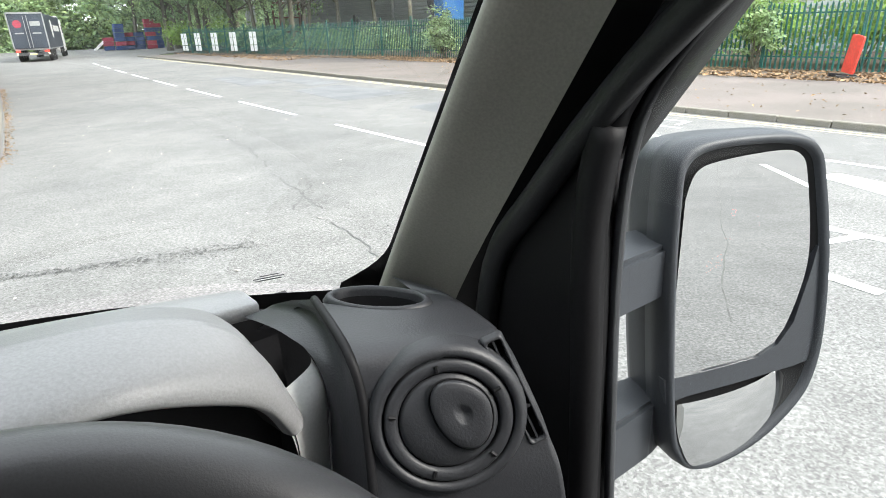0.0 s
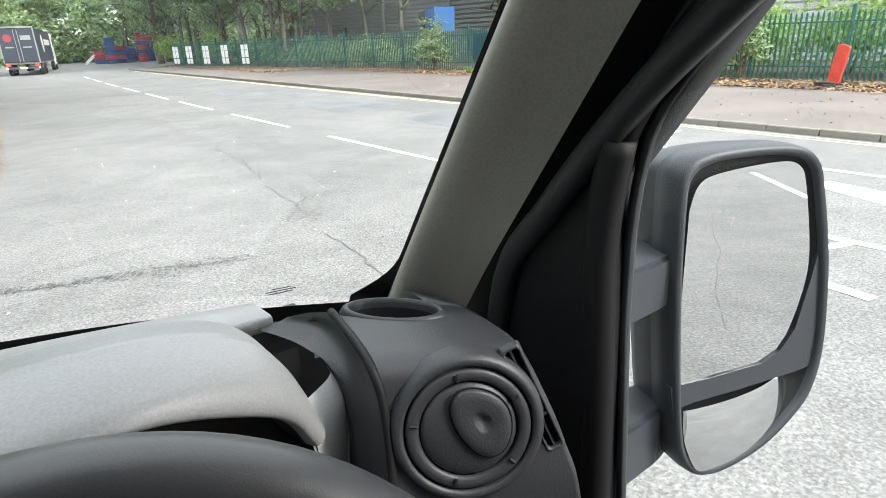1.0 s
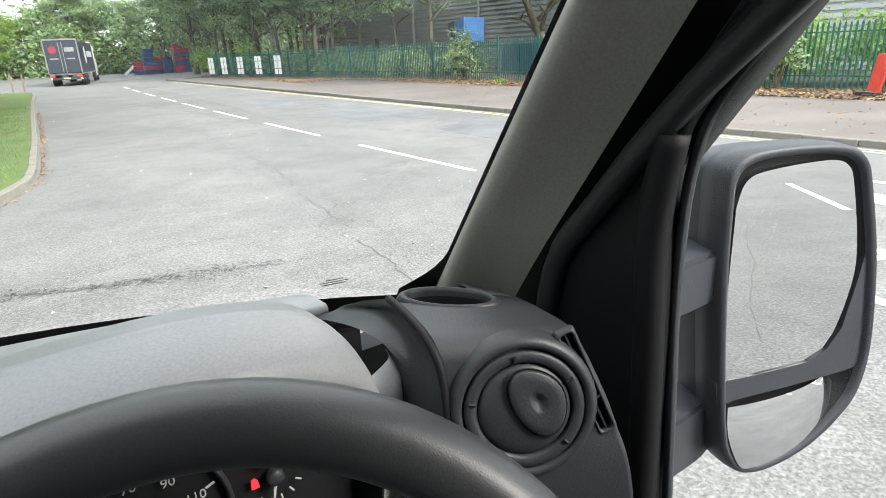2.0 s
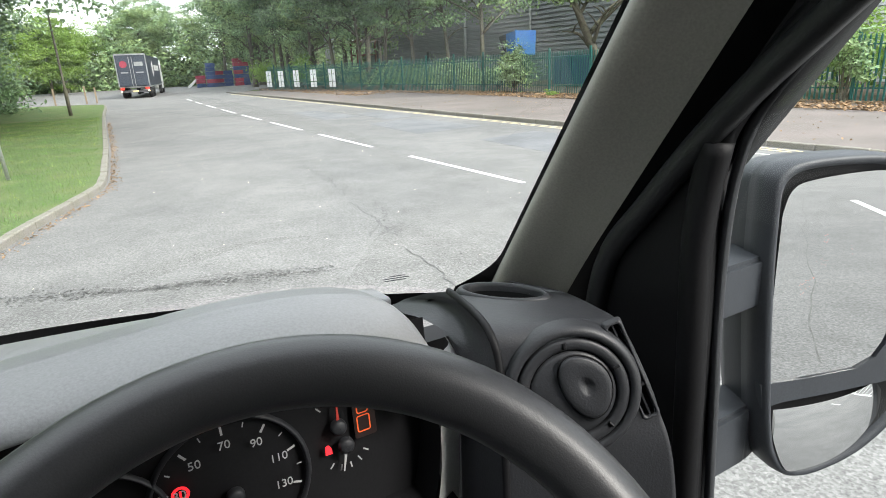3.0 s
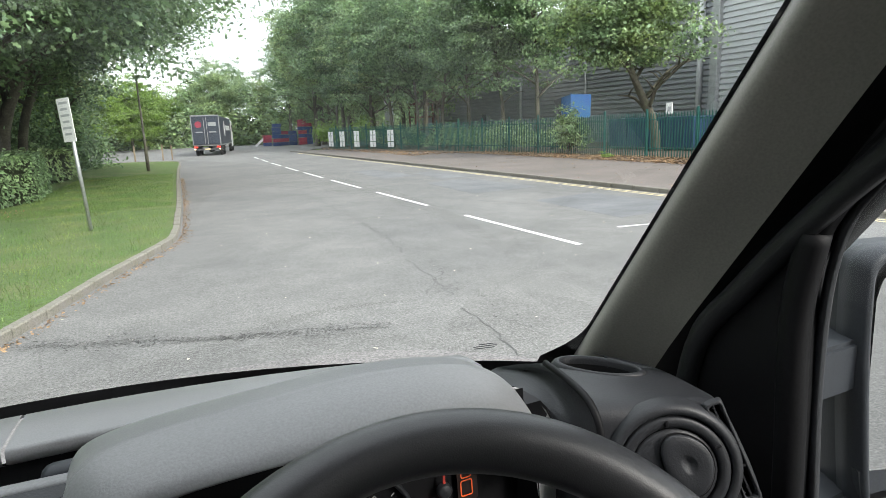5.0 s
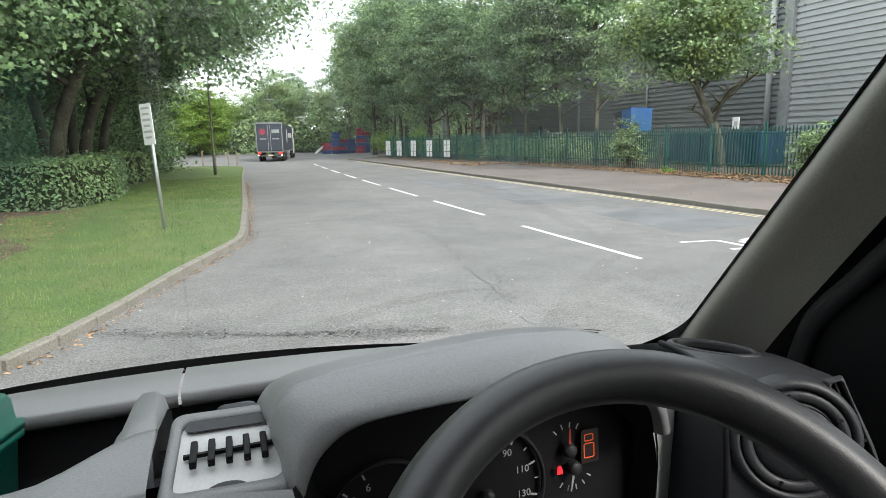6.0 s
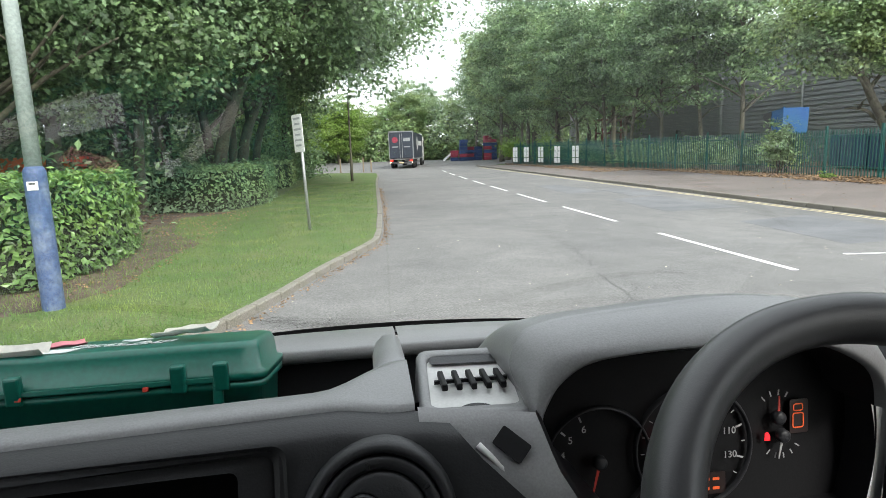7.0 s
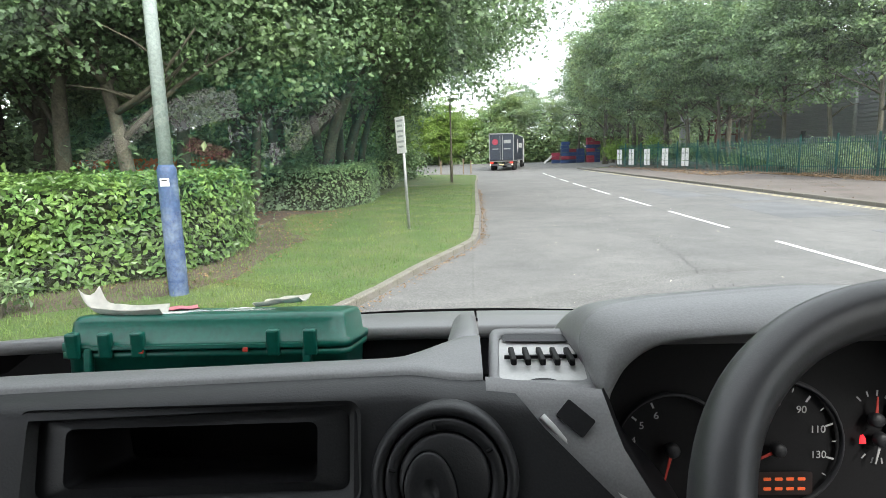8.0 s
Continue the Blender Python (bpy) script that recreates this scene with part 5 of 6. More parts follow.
# wood on the near side of the road
for x, y, a, s, k in ((-9.8, 14.5, 0, 0.95, maple), (-8.2, 17.5, 100, 1.0, maple), (-7.8, 14.0, 215, 0.85, maple), (-8.4, 22.5, 160, 1.05, maple), (-6.4, 27.5, 260, 1.05, maple), (-6.8, 34, 50, 1.1, oak), (-5.5, 46.5, 300, 0.95, oak),
                   (-12.8, 18, 130, 1.1, maple), (-13, 11.5, 200, 1.0, maple), (-12.5, 25, 10, 1.15, oak), (-11.5, 32, 220, 1.2, oak), (-12, 40, 320, 1.2, oak), (-17, 15, 80, 1.2, maple), (-18, 23, 290, 1.25, oak), (-19, 33, 170, 1.3, oak), (-24, 18, 30, 1.3, oak), (-11, 7.2, 330, 0.95, maple), (-17, 8, 60, 1.1, oak), (-6.8, 19.6, 20, 0.85, maple), (-7.5, 24.5, 190, 1.1, maple), (-22, 10, 100, 1.2, oak), (-29, 26, 210, 1.3, oak), (-30, 12, 310, 1.3, oak), (-24, 48, 120, 1.2, oak), (-10, 47, 40, 1.1, oak)):
    plant(k, x, y, a, s, 0.08)
# woods closing the end of the road
g = np.random.default_rng(5)
for i in range(26):
    x = -42 + i * 4.4 + g.uniform(-1.5, 1.5)
    y = 108 + 10 * (i % 3) + g.uniform(-3, 3) - 0.06 * abs(x)
    if -4 < x < 4:
        plant(lime, x, y - 6, g.uniform(0, 360), g.uniform(0.78, 0.9), 0)
    else:
        plant((oak, ash, lime, oak)[i % 4] if x < 12 else (oak, ash)[i % 2], x, y, g.uniform(0, 360), g.uniform(0.82, 1.0) if -12 < x < 26 else g.uniform(1.05, 1.35), 0)
for x, y in ((-16, 66), (-11, 72), (-7, 80), (-22, 62), (-3, 92), (-14, 84), (-27, 74)):
    plant((oak, lime)[int(x) % 2], x, y, x * 37, 0.8 if x > -9 else 1.0, 0)
for t_, p_ in ((oak, (-28, 42)), (ash, (-22, 40)), (lime, (-30, 88)), (maple, (-15.5, 29)), ):
    t_.location = (p_[0], p_[1], 0.05)


def bush(label, x, y, z, rx, ry, rz, count, leaf, material, seed, category="shrub", shape="kite"):
    g = np.random.default_rng(seed)
    t = thing("shrub", label, category, "shrubs", at=(x, y, z))
    pts, nor = crown_points(g, max(12, count // 26), 26, np.array([0, 0, rz * 0.5]), np.array([rx, ry, rz * 0.62]), min(rx, rz) * 0.22, -0.7)
    pts[:, 2] = np.abs(pts[:, 2])
    cloud("leaves", pts, nor, leaf, material, t, shape, g)
    bm = bmesh.new()
    for k in range(6):
        a = k * 1.05
        tube(bm, [(0.05 * math.cos(a), 0.05 * math.sin(a), -0.05), (rx * 0.25 * math.cos(a), ry * 0.25 * math.sin(a), rz * 0.45), (rx * 0.5 * math.cos(a), ry * 0.5 * math.sin(a), rz * 0.85)], [0.025, 0.016, 0.006], 5)
    part("stems", bm, BARK, t, "thin woody stems")
    return t


bush("ivy-covered shrub growing through the green fence", 20.6, 26.8, 0.15, 0.95, 0.85, 2.5, 3600, 0.17, LEAF, 31)
for i, (x, y, h, w) in enumerate(((23.4, 14.2, 2.2, 1.3), (23.6, 11.4, 2.6, 1.7), (24, 8.2, 2.5, 1.8), (23.8, 4.6, 2.4, 1.8), (24.4, 0.5, 2.6, 2.0), (23.4, 17.3, 1.7, 1.2), (25.2, 12.5, 3.2, 2.0), (25.6, 6.5, 3.3, 2.2))):
    bush("bright green leafy shrub behind the fence", x, y, 0.15, w, w, h, 2200, 0.19, LEAF_LIGHT, 40 + i)
bush("small green shrub in front of the fence by the barrier", 21.2, 10.4, 0.15, 0.7, 0.8, 2.3, 1300, 0.17, LEAF, 60)
bush("leafy shrub against the green fence", 20.9, 16.4, 0.15, 0.7, 1.0, 2.1, 1500, 0.17, LEAF, 61)
bush("yellow-green weed in the leaf litter", 19.6, 22.6, 0.13, 0.28, 0.3, 0.3, 140, 0.11, LEAF_LIGHT, 62, "weed")
for i, (x, y, h, w) in enumerate(((22.4, 36, 1.9, 1.6), (22, 40, 1.7, 1.5), (21.4, 44, 1.8, 1.5), (20.6, 50, 1.8, 1.6), (18.5, 57, 2.7, 1.6), (19.2, 53.5, 2.1, 1.3), (24, 33, 1.5, 1.4))):
    bush("green undergrowth behind the fence", x, y, 0.12, w, w, h, 1300, 0.22, LEAF if i != 4 else LEAF_LIGHT, 70 + i)
bush("rounded bright bush beyond the white boards", 16.6, 62.5, 0.1, 1.6, 1.6, 3.0, 1500, 0.25, LEAF_LIGHT, 90)


# undergrowth closing the woods
def undergrowth(x0, x1, y0, y1, h, n, leaf, material, seed, label):
    g = np.random.default_rng(seed)
    c = np.stack([g.uniform(x0, x1, n // 30), g.uniform(y0, y1, n // 30), h * g.uniform(0, 1, n // 30) ** 1.3], 1)
    c[:, 2] *= np.array([0.75 + 0.6 * noise.noise(Vector((p[0] * 0.25, p[1] * 0.25, seed))) for p in c])
    p = (c[:, None, :] + g.normal(size=(n // 30, 30, 3)) * np.array([0.7, 0.7, 0.4])).reshape(-1, 3)
    p[:, 2] = np.abs(p[:, 2])
    tagged(cloud("undergrowth", p, g.normal(size=p.shape) * 0.6 + np.array([0, 0, 0.8]), leaf, material, None, "kite", g), label, "undergrowth", "", "stuff")


undergrowth(-34, -15, 4, 52, 5.5, 26000, 0.34, LEAF_DARK, 1, "dark green undergrowth deep in the wood")
undergrowth(-42, -20, 24, 60, 8, 26000, 0.55, LEAF_DARK, 8, "dark green growth far back in the wood")
undergrowth(-22, -10.5, 13, 24, 3.0, 9000, 0.25, LEAF_DARK, 9, "dark green growth behind the laurel hedge")
undergrowth(-11, -6.2, 14.5, 27, 3.0, 8000, 0.2, LEAF_DARK, 10, "dark leafy growth under the maples")
undergrowth(-15, -9.5, 21, 50, 4.0, 9000, 0.28, LEAF_DARK, 2, "dark green undergrowth between the trunks")
undergrowth(-50, 60, 104, 116, 9, 60000, 0.75, LEAF, 3, "dense green undergrowth closing the far woods")
undergrowth(24, 60, 74, 106, 6, 16000, 0.45, LEAF, 4, "green undergrowth behind the yard")
undergrowth(-40, -7, 64, 104, 7, 34000, 0.55, LEAF, 5, "green undergrowth beyond the side road")
undergrowth(-9.5, -3.6, 40, 50, 6.5, 10000, 0.28, LEAF_DARK, 6, "dark shrubs at the end of the verge")
undergrowth(23.5, 32, 37, 60, 2.0, 7000, 0.26, LEAF, 7, "low green growth between fence and factory")


# hedges: leaves over every face of a footprint, a solid dark core as inner shade
def hedge(label, foot, h, count, leaf, material, seed):
    g = np.random.default_rng(seed)
    cx, cy = sum(p[0] for p in foot) / len(foot), sum(p[1] for p in foot) / len(foot)
    t = thing("hedge", label, "hedge", "hedges", at=(cx, cy, 0.09))
    # dark core stands in for the shade between the leaves
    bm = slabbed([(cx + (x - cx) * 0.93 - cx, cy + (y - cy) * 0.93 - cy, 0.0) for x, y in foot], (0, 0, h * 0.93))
    part("shade_core", bm, HEDGE_SHADE, t, "solid dark core for the shade inside the hedge")
    pts, nor = [], []
    per = [math.dist(foot[i], foot[(i + 1) % len(foot)]) for i in range(len(foot))]
    area = abs(sum(foot[i][0] * foot[(i + 1) % len(foot)][1] - foot[(i + 1) % len(foot)][0] * foot[i][1] for i in range(len(foot)))) / 2
    whole = sum(per) * h + area
    for i, L in enumerate(per):
        a, b = foot[i], foot[(i + 1) % len(foot)]
        n = np.array([b[1] - a[1], a[0] - b[0], 0.0]) / L
        for _ in range(int(count * L * h / whole)):
            f, z = g.uniform(), g.uniform(0.02, 1.0) * h
            out = 0.10 * noise.noise(Vector((f * L * 1.6, z * 2.2, seed))) + g.normal(0, 0.05) - 0.10 * (z / h > 0.9)
            pts.append((a[0] + (b[0] - a[0]) * f - cx + n[0] * out, a[1] + (b[1] - a[1]) * f - cy + n[1] * out, z))
            nor.append(n + np.array([0, 0, 0.6]) + g.normal(size=3) * 0.45)
    x0, x1 = min(p[0] for p in foot), max(p[0] for p in foot)
    y0, y1 = min(p[1] for p in foot), max(p[1] for p in foot)
    k = 0
    while k < count * area / whole:
        x, y = g.uniform(x0, x1), g.uniform(y0, y1)
        inside = False
        for i in range(len(foot)):
            (xa, ya), (xb, yb) = foot[i], foot[(i + 1) % len(foot)]
            if (ya > y) != (yb > y) and x < (xb - xa) * (y - ya) / (yb - ya) + xa:
                inside = not inside
        if inside:
            pts.append((x - cx, y - cy, h + 0.09 * noise.noise(Vector((x * 1.7, y * 1.7, seed))) + g.normal(0, 0.05)))
            nor.append(np.array([0, 0, 1.0]) + g.normal(size=3) * 0.5)
            k += 1
    for _ in range(14):
        x, y = g.uniform(x0 + 0.3, x1 - 0.3), g.uniform(y0 + 0.2, y0 + 1.5)
        for q in range(7):
            pts.append((x - cx + g.normal(0, 0.03), y - cy + g.normal(0, 0.03), h + 0.045 * q))
            nor.append(g.normal(size=3) + np.array([0, 0, 0.4]))
    cloud("leaves", pts, nor, leaf, material, t, "kite", g)["label"] = "glossy evergreen leaves"
    return t


hedge("clipped laurel hedge with glossy bright green leaves", [(-10.5, 6.9), (-5.6, 7.75), (-4.45, 8.7), (-4.15, 10.2), (-4.3, 12.2), (-10.5, 12.6)], 1.46, 26000, 0.11, LAUREL, 3)
hedge("dark ivy-grown hedge on the grass verge", [(-7.5, 19.7), (-4.3, 19.4), (-3.3, 21.8), (-3.5, 25.5), (-7.5, 26)], 1.35, 11000, 0.12, LEAF_DARK, 4)
hedge("dark green hedge farther along the verge", [(-7, 29.5), (-4.2, 29.5), (-3.6, 33), (-4, 38), (-7, 38)], 1.3, 4000, 0.18, LEAF, 5)
hedge("long dark hedge at the back of the wood", [(-30, 30), (-9, 27), (-9, 28.5), (-30, 32)], 1.9, 5000, 0.24, LEAF_DARK, 6)
bush("small leafy plant at the foot of the laurel hedge", -5.4, 6.55, 0.09, 0.5, 0.4, 0.6, 300, 0.12, LEAF, 95, "plant")

# grass blades on the verge, thicker near the kerb
g = np.random.default_rng(21)
pts = []
def kerb_x(y):
    for a, b in zip(LEFT, LEFT[1:]):
        if a.y <= y <= b.y:
            return a.x + (b.x - a.x) * (y - a.y) / max(1e-6, b.y - a.y)
    return 0.5
kx = {round(q, 1): kerb_x(q) for q in np.arange(4.7, 47, 0.1)}
for _ in range(52000):
    y = 4.8 + 28 * g.uniform() ** 1.7
    x = kx[round(float(min(46.8, y)), 1)] - 0.16 - (5.5 if y < 18 else 4) * g.uniform() ** 0.9
    if noise.noise(Vector((x * 0.5, y * 0.5, 3))) > -0.32 or g.uniform() < 0.3:
        pts.append((x, y, 0.085))
pts = np.array(pts)
tufts = cloud("grass", pts, g.normal(size=pts.shape) * 0.35 + np.array([0, 0, 1.0]), 0.07, BLADE, None, "blade", g)
tagged(tufts, "short green grass blades on the verge", "grass", "", "stuff")
setting("ground_soil", slabbed([(-12, 6.2, 0.06), (-5.2, 6.6, 0.06), (-3.9, 7.5, 0.06), (-3.35, 8.6, 0.06), (-3.5, 10.6, 0.06), (-3.3, 12.6, 0.06), (-4.4, 14.5, 0.06), (-5.2, 18, 0.06), (-3.9, 19.2, 0.06), (-12, 21, 0.06)], (0, 0, 0.034)), LITTER_SOIL, "bare brown soil with leaves under the hedges")
# dry leaves and litter
def litter(name, n, xr, yr, z, size, material, label, seed):
    g = np.random.default_rng(seed)
    p = np.stack([g.uniform(*xr, n), g.uniform(*yr, n), z + g.uniform(0.003, 0.02, n)], 1)
    return tagged(cloud(name, p, g.normal(size=p.shape) * 0.3 + np.array([0, 0, 1.0]), size, material, None, "kite", g), label, "leaf litter", "", "stuff")
DRY = surface("dry_leaf", (0.30, 0.19, 0.10), 0.8, fine=5, coarse=1, vary=0.3, bump=0, island=0.5)
litter("leaf_litter", 7000, (18.4, 21.6), (3, 36), 0.15, 0.14, DRY, "dry brown leaves along the fence", 1)
litter("leaf_litter", 2600, (15.0, 19.5), (36, 60), 0.12, 0.16, DRY, "dry brown leaves on the footway", 2)
litter("leaf_litter", 420, (12.2, 18.5), (3, 45), 0.112, 0.08, DRY, "scattered dry leaves on the footway", 3)
litter("leaf_litter", 1500, (-6.5, -3.2), (8, 19.5), 0.095, 0.07, DRY, "dry leaves under the hedge", 4)
PETAL = surface("pale_litter", (0.6, 0.57, 0.45), 0.8, fine=5, coarse=1, vary=0.2, bump=0, island=0.3)
litter("road_litter", 260, (-1.0, 11.3), (3.2, 26), 0.002, 0.035, PETAL, "small pale leaves scattered on the road", 5)
g = np.random.default_rng(33)
p = np.array([(kx[round(float(q), 1)] + 0.13 + abs(g.normal(0, 0.09)), q, 0.006) for q in g.uniform(5, 30, 1500)])
tagged(cloud("gutter_litter", p, g.normal(size=p.shape) * 0.3 + np.array([0, 0, 1.0]), 0.045, DRY, None, "kite", g), "brown litter along the left kerb", "leaf litter", "", "stuff")
for x, y, s in ((1.76, 4.96, 0.05), (2.93, 5.8, 0.045), (7.35, 6.9, 0.09)):
    t = thing("fallen_leaf", "single pale leaf lying on the road", "leaf", "leaves on the road", at=(x, y, 0.002))
    cloud("blade", [(0, 0, 0.008)], [(0.2, 0.1, 1)], s * 1.6, PETAL, t, "maple", np.random.default_rng(2))

# ---- palisade fence ----
FLINE = [(23.4, -26), (22.0, 4), (21.5, 14), (21.1, 22), (20.7, 31), (19.7, 38), (18.3, 48), (15.7, 59)]
fence = thing("palisade_fence", "dark green steel palisade fence with pointed pales", "fence", at=(21, 20, 0.1))
FO = Vector((21, 20, 0.1))
spots = []
for a, b in zip(FLINE, FLINE[1:]):
    n = int(math.dist(a, b) / 0.155)
    for i in range(n):
        f = i / n
        spots.append((a[0] + (b[0] - a[0]) * f, a[1] + (b[1] - a[1]) * f, math.atan2(b[1] - a[1], b[0] - a[0])))
def pale_points(x, y, a):
    d, n = Vector((math.cos(a), math.sin(a), 0)), Vector((-math.sin(a), math.cos(a), 0))
    o = Vector((x, y, 0.1)) - FO
    ht = 2.12
    return [o + d * u + n * w + Vector((0, 0, z)) for u, w, z in ((-0.034, 0, 0.05), (-0.012, 0.016, 0.05), (0.012, 0.016, 0.05), (0.034, 0, 0.05), (-0.034, 0, ht - 0.1), (-0.012, 0.016, ht - 0.06), (0.012, 0.016, ht - 0.06), (0.034, 0, ht - 0.1), (0, 0.01, ht))]
for s0 in range(0, len(spots), 18):
    run = spots[s0:s0 + 18]
    bm = bmesh.new()
    for q, (x, y, a) in enumerate(run):
        v = [bm.verts.new(p + Vector((0, 0, 0.012 * math.sin(q * 2.1 + s0)))) for p in pale_points(x, y, a)]
        for i in range(3):
            bm.faces.new((v[i], v[i + 1], v[i + 5], v[i + 4]))
            bm.faces.new((v[i + 4], v[i + 5], v[8]))
    ob = part("pales", bm, FENCE_GREEN, fence, "pointed green steel pales")
    ob["kind"] = "stuff"
    (x0, y0, a0), (x1, y1, a1) = run[0], run[-1]
    for z in (0.45, 1.78):
        p, q = Vector((x0, y0, z + 0.1)) - FO, Vector((x1, y1, z + 0.1)) - FO
        d = (q - p)
        part("rail", boxed((p + q) / 2 + Vector((0.03, 0, 0)), (d.length + 0.15, 0.04, 0.045), Matrix.Rotation(math.atan2(d.y, d.x), 3, "Z")), FENCE_GREEN, fence, "green steel rail")
    part("post", boxed(Vector((x0 + 0.06, y0, 1.22)) - FO, (0.1, 0.08, 2.3), Matrix.Rotation(a0, 3, "Z"), 0.006), FENCE_GREEN, fence, "green steel post")
# white boards on the far end of the fence
for f, w in ((0.02, 0.92), (0.27, 0.85), (0.52, 0.8), (0.76, 0.75), (0.96, 0.72)):
    a, b = FLINE[-2], FLINE[-1]
    x, y = a[0] + (b[0] - a[0]) * f - 0.05, a[1] + (b[1] - a[1]) * f - 0.04
    ang = math.atan2(b[1] - a[1], b[0] - a[0])
    t = thing("notice_board", "white notice boards fixed to the green fence", "notice board", "white boards on the fence", at=(x, y, 1.1))
    t.rotation_euler = (0, 0, ang)
    for u in (-0.26, 0.26):
        part("board", boxed((u, 0.06, 0.22), (0.40, 0.03, 0.95), bevel=0.004), WHITE, t, "white panel")
        part("board", boxed((u, 0.06, -0.52), (0.40, 0.03, 0.42), bevel=0.004), WHITE, t, "white panel")
        part("print_bar", boxed((u, 0.078, 0.3), (0.2, 0.004, 0.12)), SIGN_INK, t, "grey print")

# ---- kerbs ----
g = np.random.default_rng(8)
kr = thing("kerb_right", "worn grey stone kerb along the footway", "kerb", kind="structure", at=(RIGHT_X + 0.06, 0, 0))
stone = bmesh.new()
box(stone, (0, 0, 0.01), (0.13, 0.9, 0.24), bevel=0.015, segs=1)
kerb_mesh = bpy.data.meshes.new("kerb_stone")
stone.to_mesh(kerb_mesh)
stone.free()
kerb_mesh.materials.append(KERB)
for i in range(86):
    o = new("kerb_stone", kerb_mesh)
    o.parent = kr
    o.location = (g.normal(0, 0.006), -18 + 0.915 * i, g.normal(0, 0.006) - 0.005)
    o.rotation_euler = (0, g.normal(0, 0.015), g.normal(0, 0.006))
kl = thing("kerb_left", "low grey kerb edging the grass verge", "kerb", kind="structure")
low = bmesh.new()
box(low, (0, 0, 0), (0.13, 0.60, 0.22), bevel=0.015, segs=1)
kl_mesh = bpy.data.meshes.new("kerb_edging")
low.to_mesh(kl_mesh)
low.free()
kl_mesh.materials.append(KERB)
run, last = 0.0, Vector((LEFT[0].x, LEFT[0].y))
for a, b in zip(LEFT, LEFT[1:]):
    seg = (Vector((b.x, b.y)) - Vector((a.x, a.y)))
    s = 0.0
    while run + (seg.length - s) >= 0.62:
        s += 0.62 - run
        run = 0.0
        p = Vector((a.x, a.y)) + seg.normalized() * s
        if p.x > -12 and p.y < 52:
            o = new("kerb_edging", kl_mesh)
            o.parent = kl
            o.location = (p.x + 0.02, p.y, g.normal(0, 0.005) - 0.005)
            o.rotation_euler = (0, 0, math.atan2(seg.y, seg.x) - math.pi / 2 + g.normal(0, 0.012))
    run += seg.length - s

# ---- factory building ----
factory = thing("factory_building", "grey ribbed steel-clad factory building behind the fence", "building", at=(36, 40, 0))
def cladding(name, x, y0, y1, h, material, label, pitch=0.36):
    bm = bmesh.new()
    prof = []
    z = 0.0
    while z < h:
        prof += [(0.0, z), (0.0, z + pitch * 0.60), (0.12, z + pitch * 0.66), (0.12, z + pitch * 0.94)]
        z += pitch
    rows = [[Vector((x + dx - 36, y - 40, zz)) for dx, zz in prof] for y in (y0, y1)]
    loft(bm, rows, closed=False)
    part(name, bm, material, factory, label)
cladding("wall", 34.0, 28.2, 74, 10.5, CLAD, "grey horizontal ribbed cladding")
cladding("wall", 33.2, -25, 28.0, 11.5, CLAD_LIGHT, "lighter ribbed cladding")
part("wall_core", boxed((12.2, 4, 5.2), (27.5, 70, 10.3)), CLAD, factory)
part("wall_core", boxed((12.2, -38, 5.6), (29, 52, 11.2)), CLAD_LIGHT, factory)
part("roof", boxed((12, 4, 10.6), (28.6, 71, 0.3), bevel=0.05), GALV, factory, "metal roof edge")
part("corner_trim", boxed((-2.85, -11.9, 5.7), (0.5, 0.6, 11.4), bevel=0.03), GALV, factory, "pale corner flashing")
for y, w, mt in ((30.0, 0.2, CLAD_LIGHT), (52.2, 0.16, GALV), (42.0, 0.1, GALV)):
    bm = bmesh.new()
    tube(bm, [(-2.12, y - 40, 0), (-2.12, y - 40, 10.4)], w, 10)
    part("downpipe", bm, mt, factory, "pale rainwater pipe", True)
part("wall_lamp", boxed((-2.2, 19.5, 2.6), (0.3, 0.5, 1.0), bevel=0.05), INK, factory, "dark wall unit")
# red steel stair frame at the far corner
stair = thing("steel_frame_tower", "rust-red steel frame tower beside the factory", "steel frame", at=(31, 71, 0))
for dx in (-1.2, 0, 1.2):
    for dy in (-1, 1):
        part("column", boxed((dx, dy, 3.2), (0.2, 0.2, 6.4)), RUST, stair)
for z in (1.6, 3.2, 4.8, 6.3):
    part("deck", boxed((0, 0, z), (2.8, 2.3, 0.16)), RUST, stair)
t = thing("light_doorway", "tall pale doorway panel beyond the trees", "door panel", at=(31.5, 84, 0))
part("panel", boxed((0, 0, 3.0), (1.4, 0.2, 6.0), bevel=0.03), CLAD_LIGHT, t)

# ---- waste compactor behind the fence ----
comp = thing("waste_compactor", "blue steel waste compactor with an open loading hopper", "compactor", at=(26.3, 28.8, 0.15))
part("body", boxed((0.6, -2.2, 1.0), (1.8, 6.6, 1.7), bevel=0.06), NAVY, comp, "dark blue container body")
for k in range(7):
    part("rib", boxed((-0.33, -5.0 + 0.9 * k, 1.0), (0.08, 0.12, 1.6), bevel=0.02), NAVY, comp, "vertical stiffening rib")
bm = bmesh.new()
slab(bm, [(-0.9, 4.2, 2.0), (-0.9, 5.0, 2.2), (-0.9, 5.55, 3.0), (-0.9, 5.5, 3.35), (-0.9, 4.15, 3.55)], (1.7, 0, 0))
part("hopper", bm, BLUE, comp, "bright blue flared hopper")
# no opening is cut: a dark sheet stands in for the shade in the mouth
bm = bmesh.new()
slab(bm, [(-0.96, 5.15, 2.2), (-0.96, 5.45, 2.4), (-0.96, 5.8, 2.9), (-0.96, 5.95, 3.25), (-0.96, 5.15, 3.38)], (0.03, 0, 0))
part("hopper_mouth", bm, INK, comp, "flat dark sheet for the shaded open mouth")
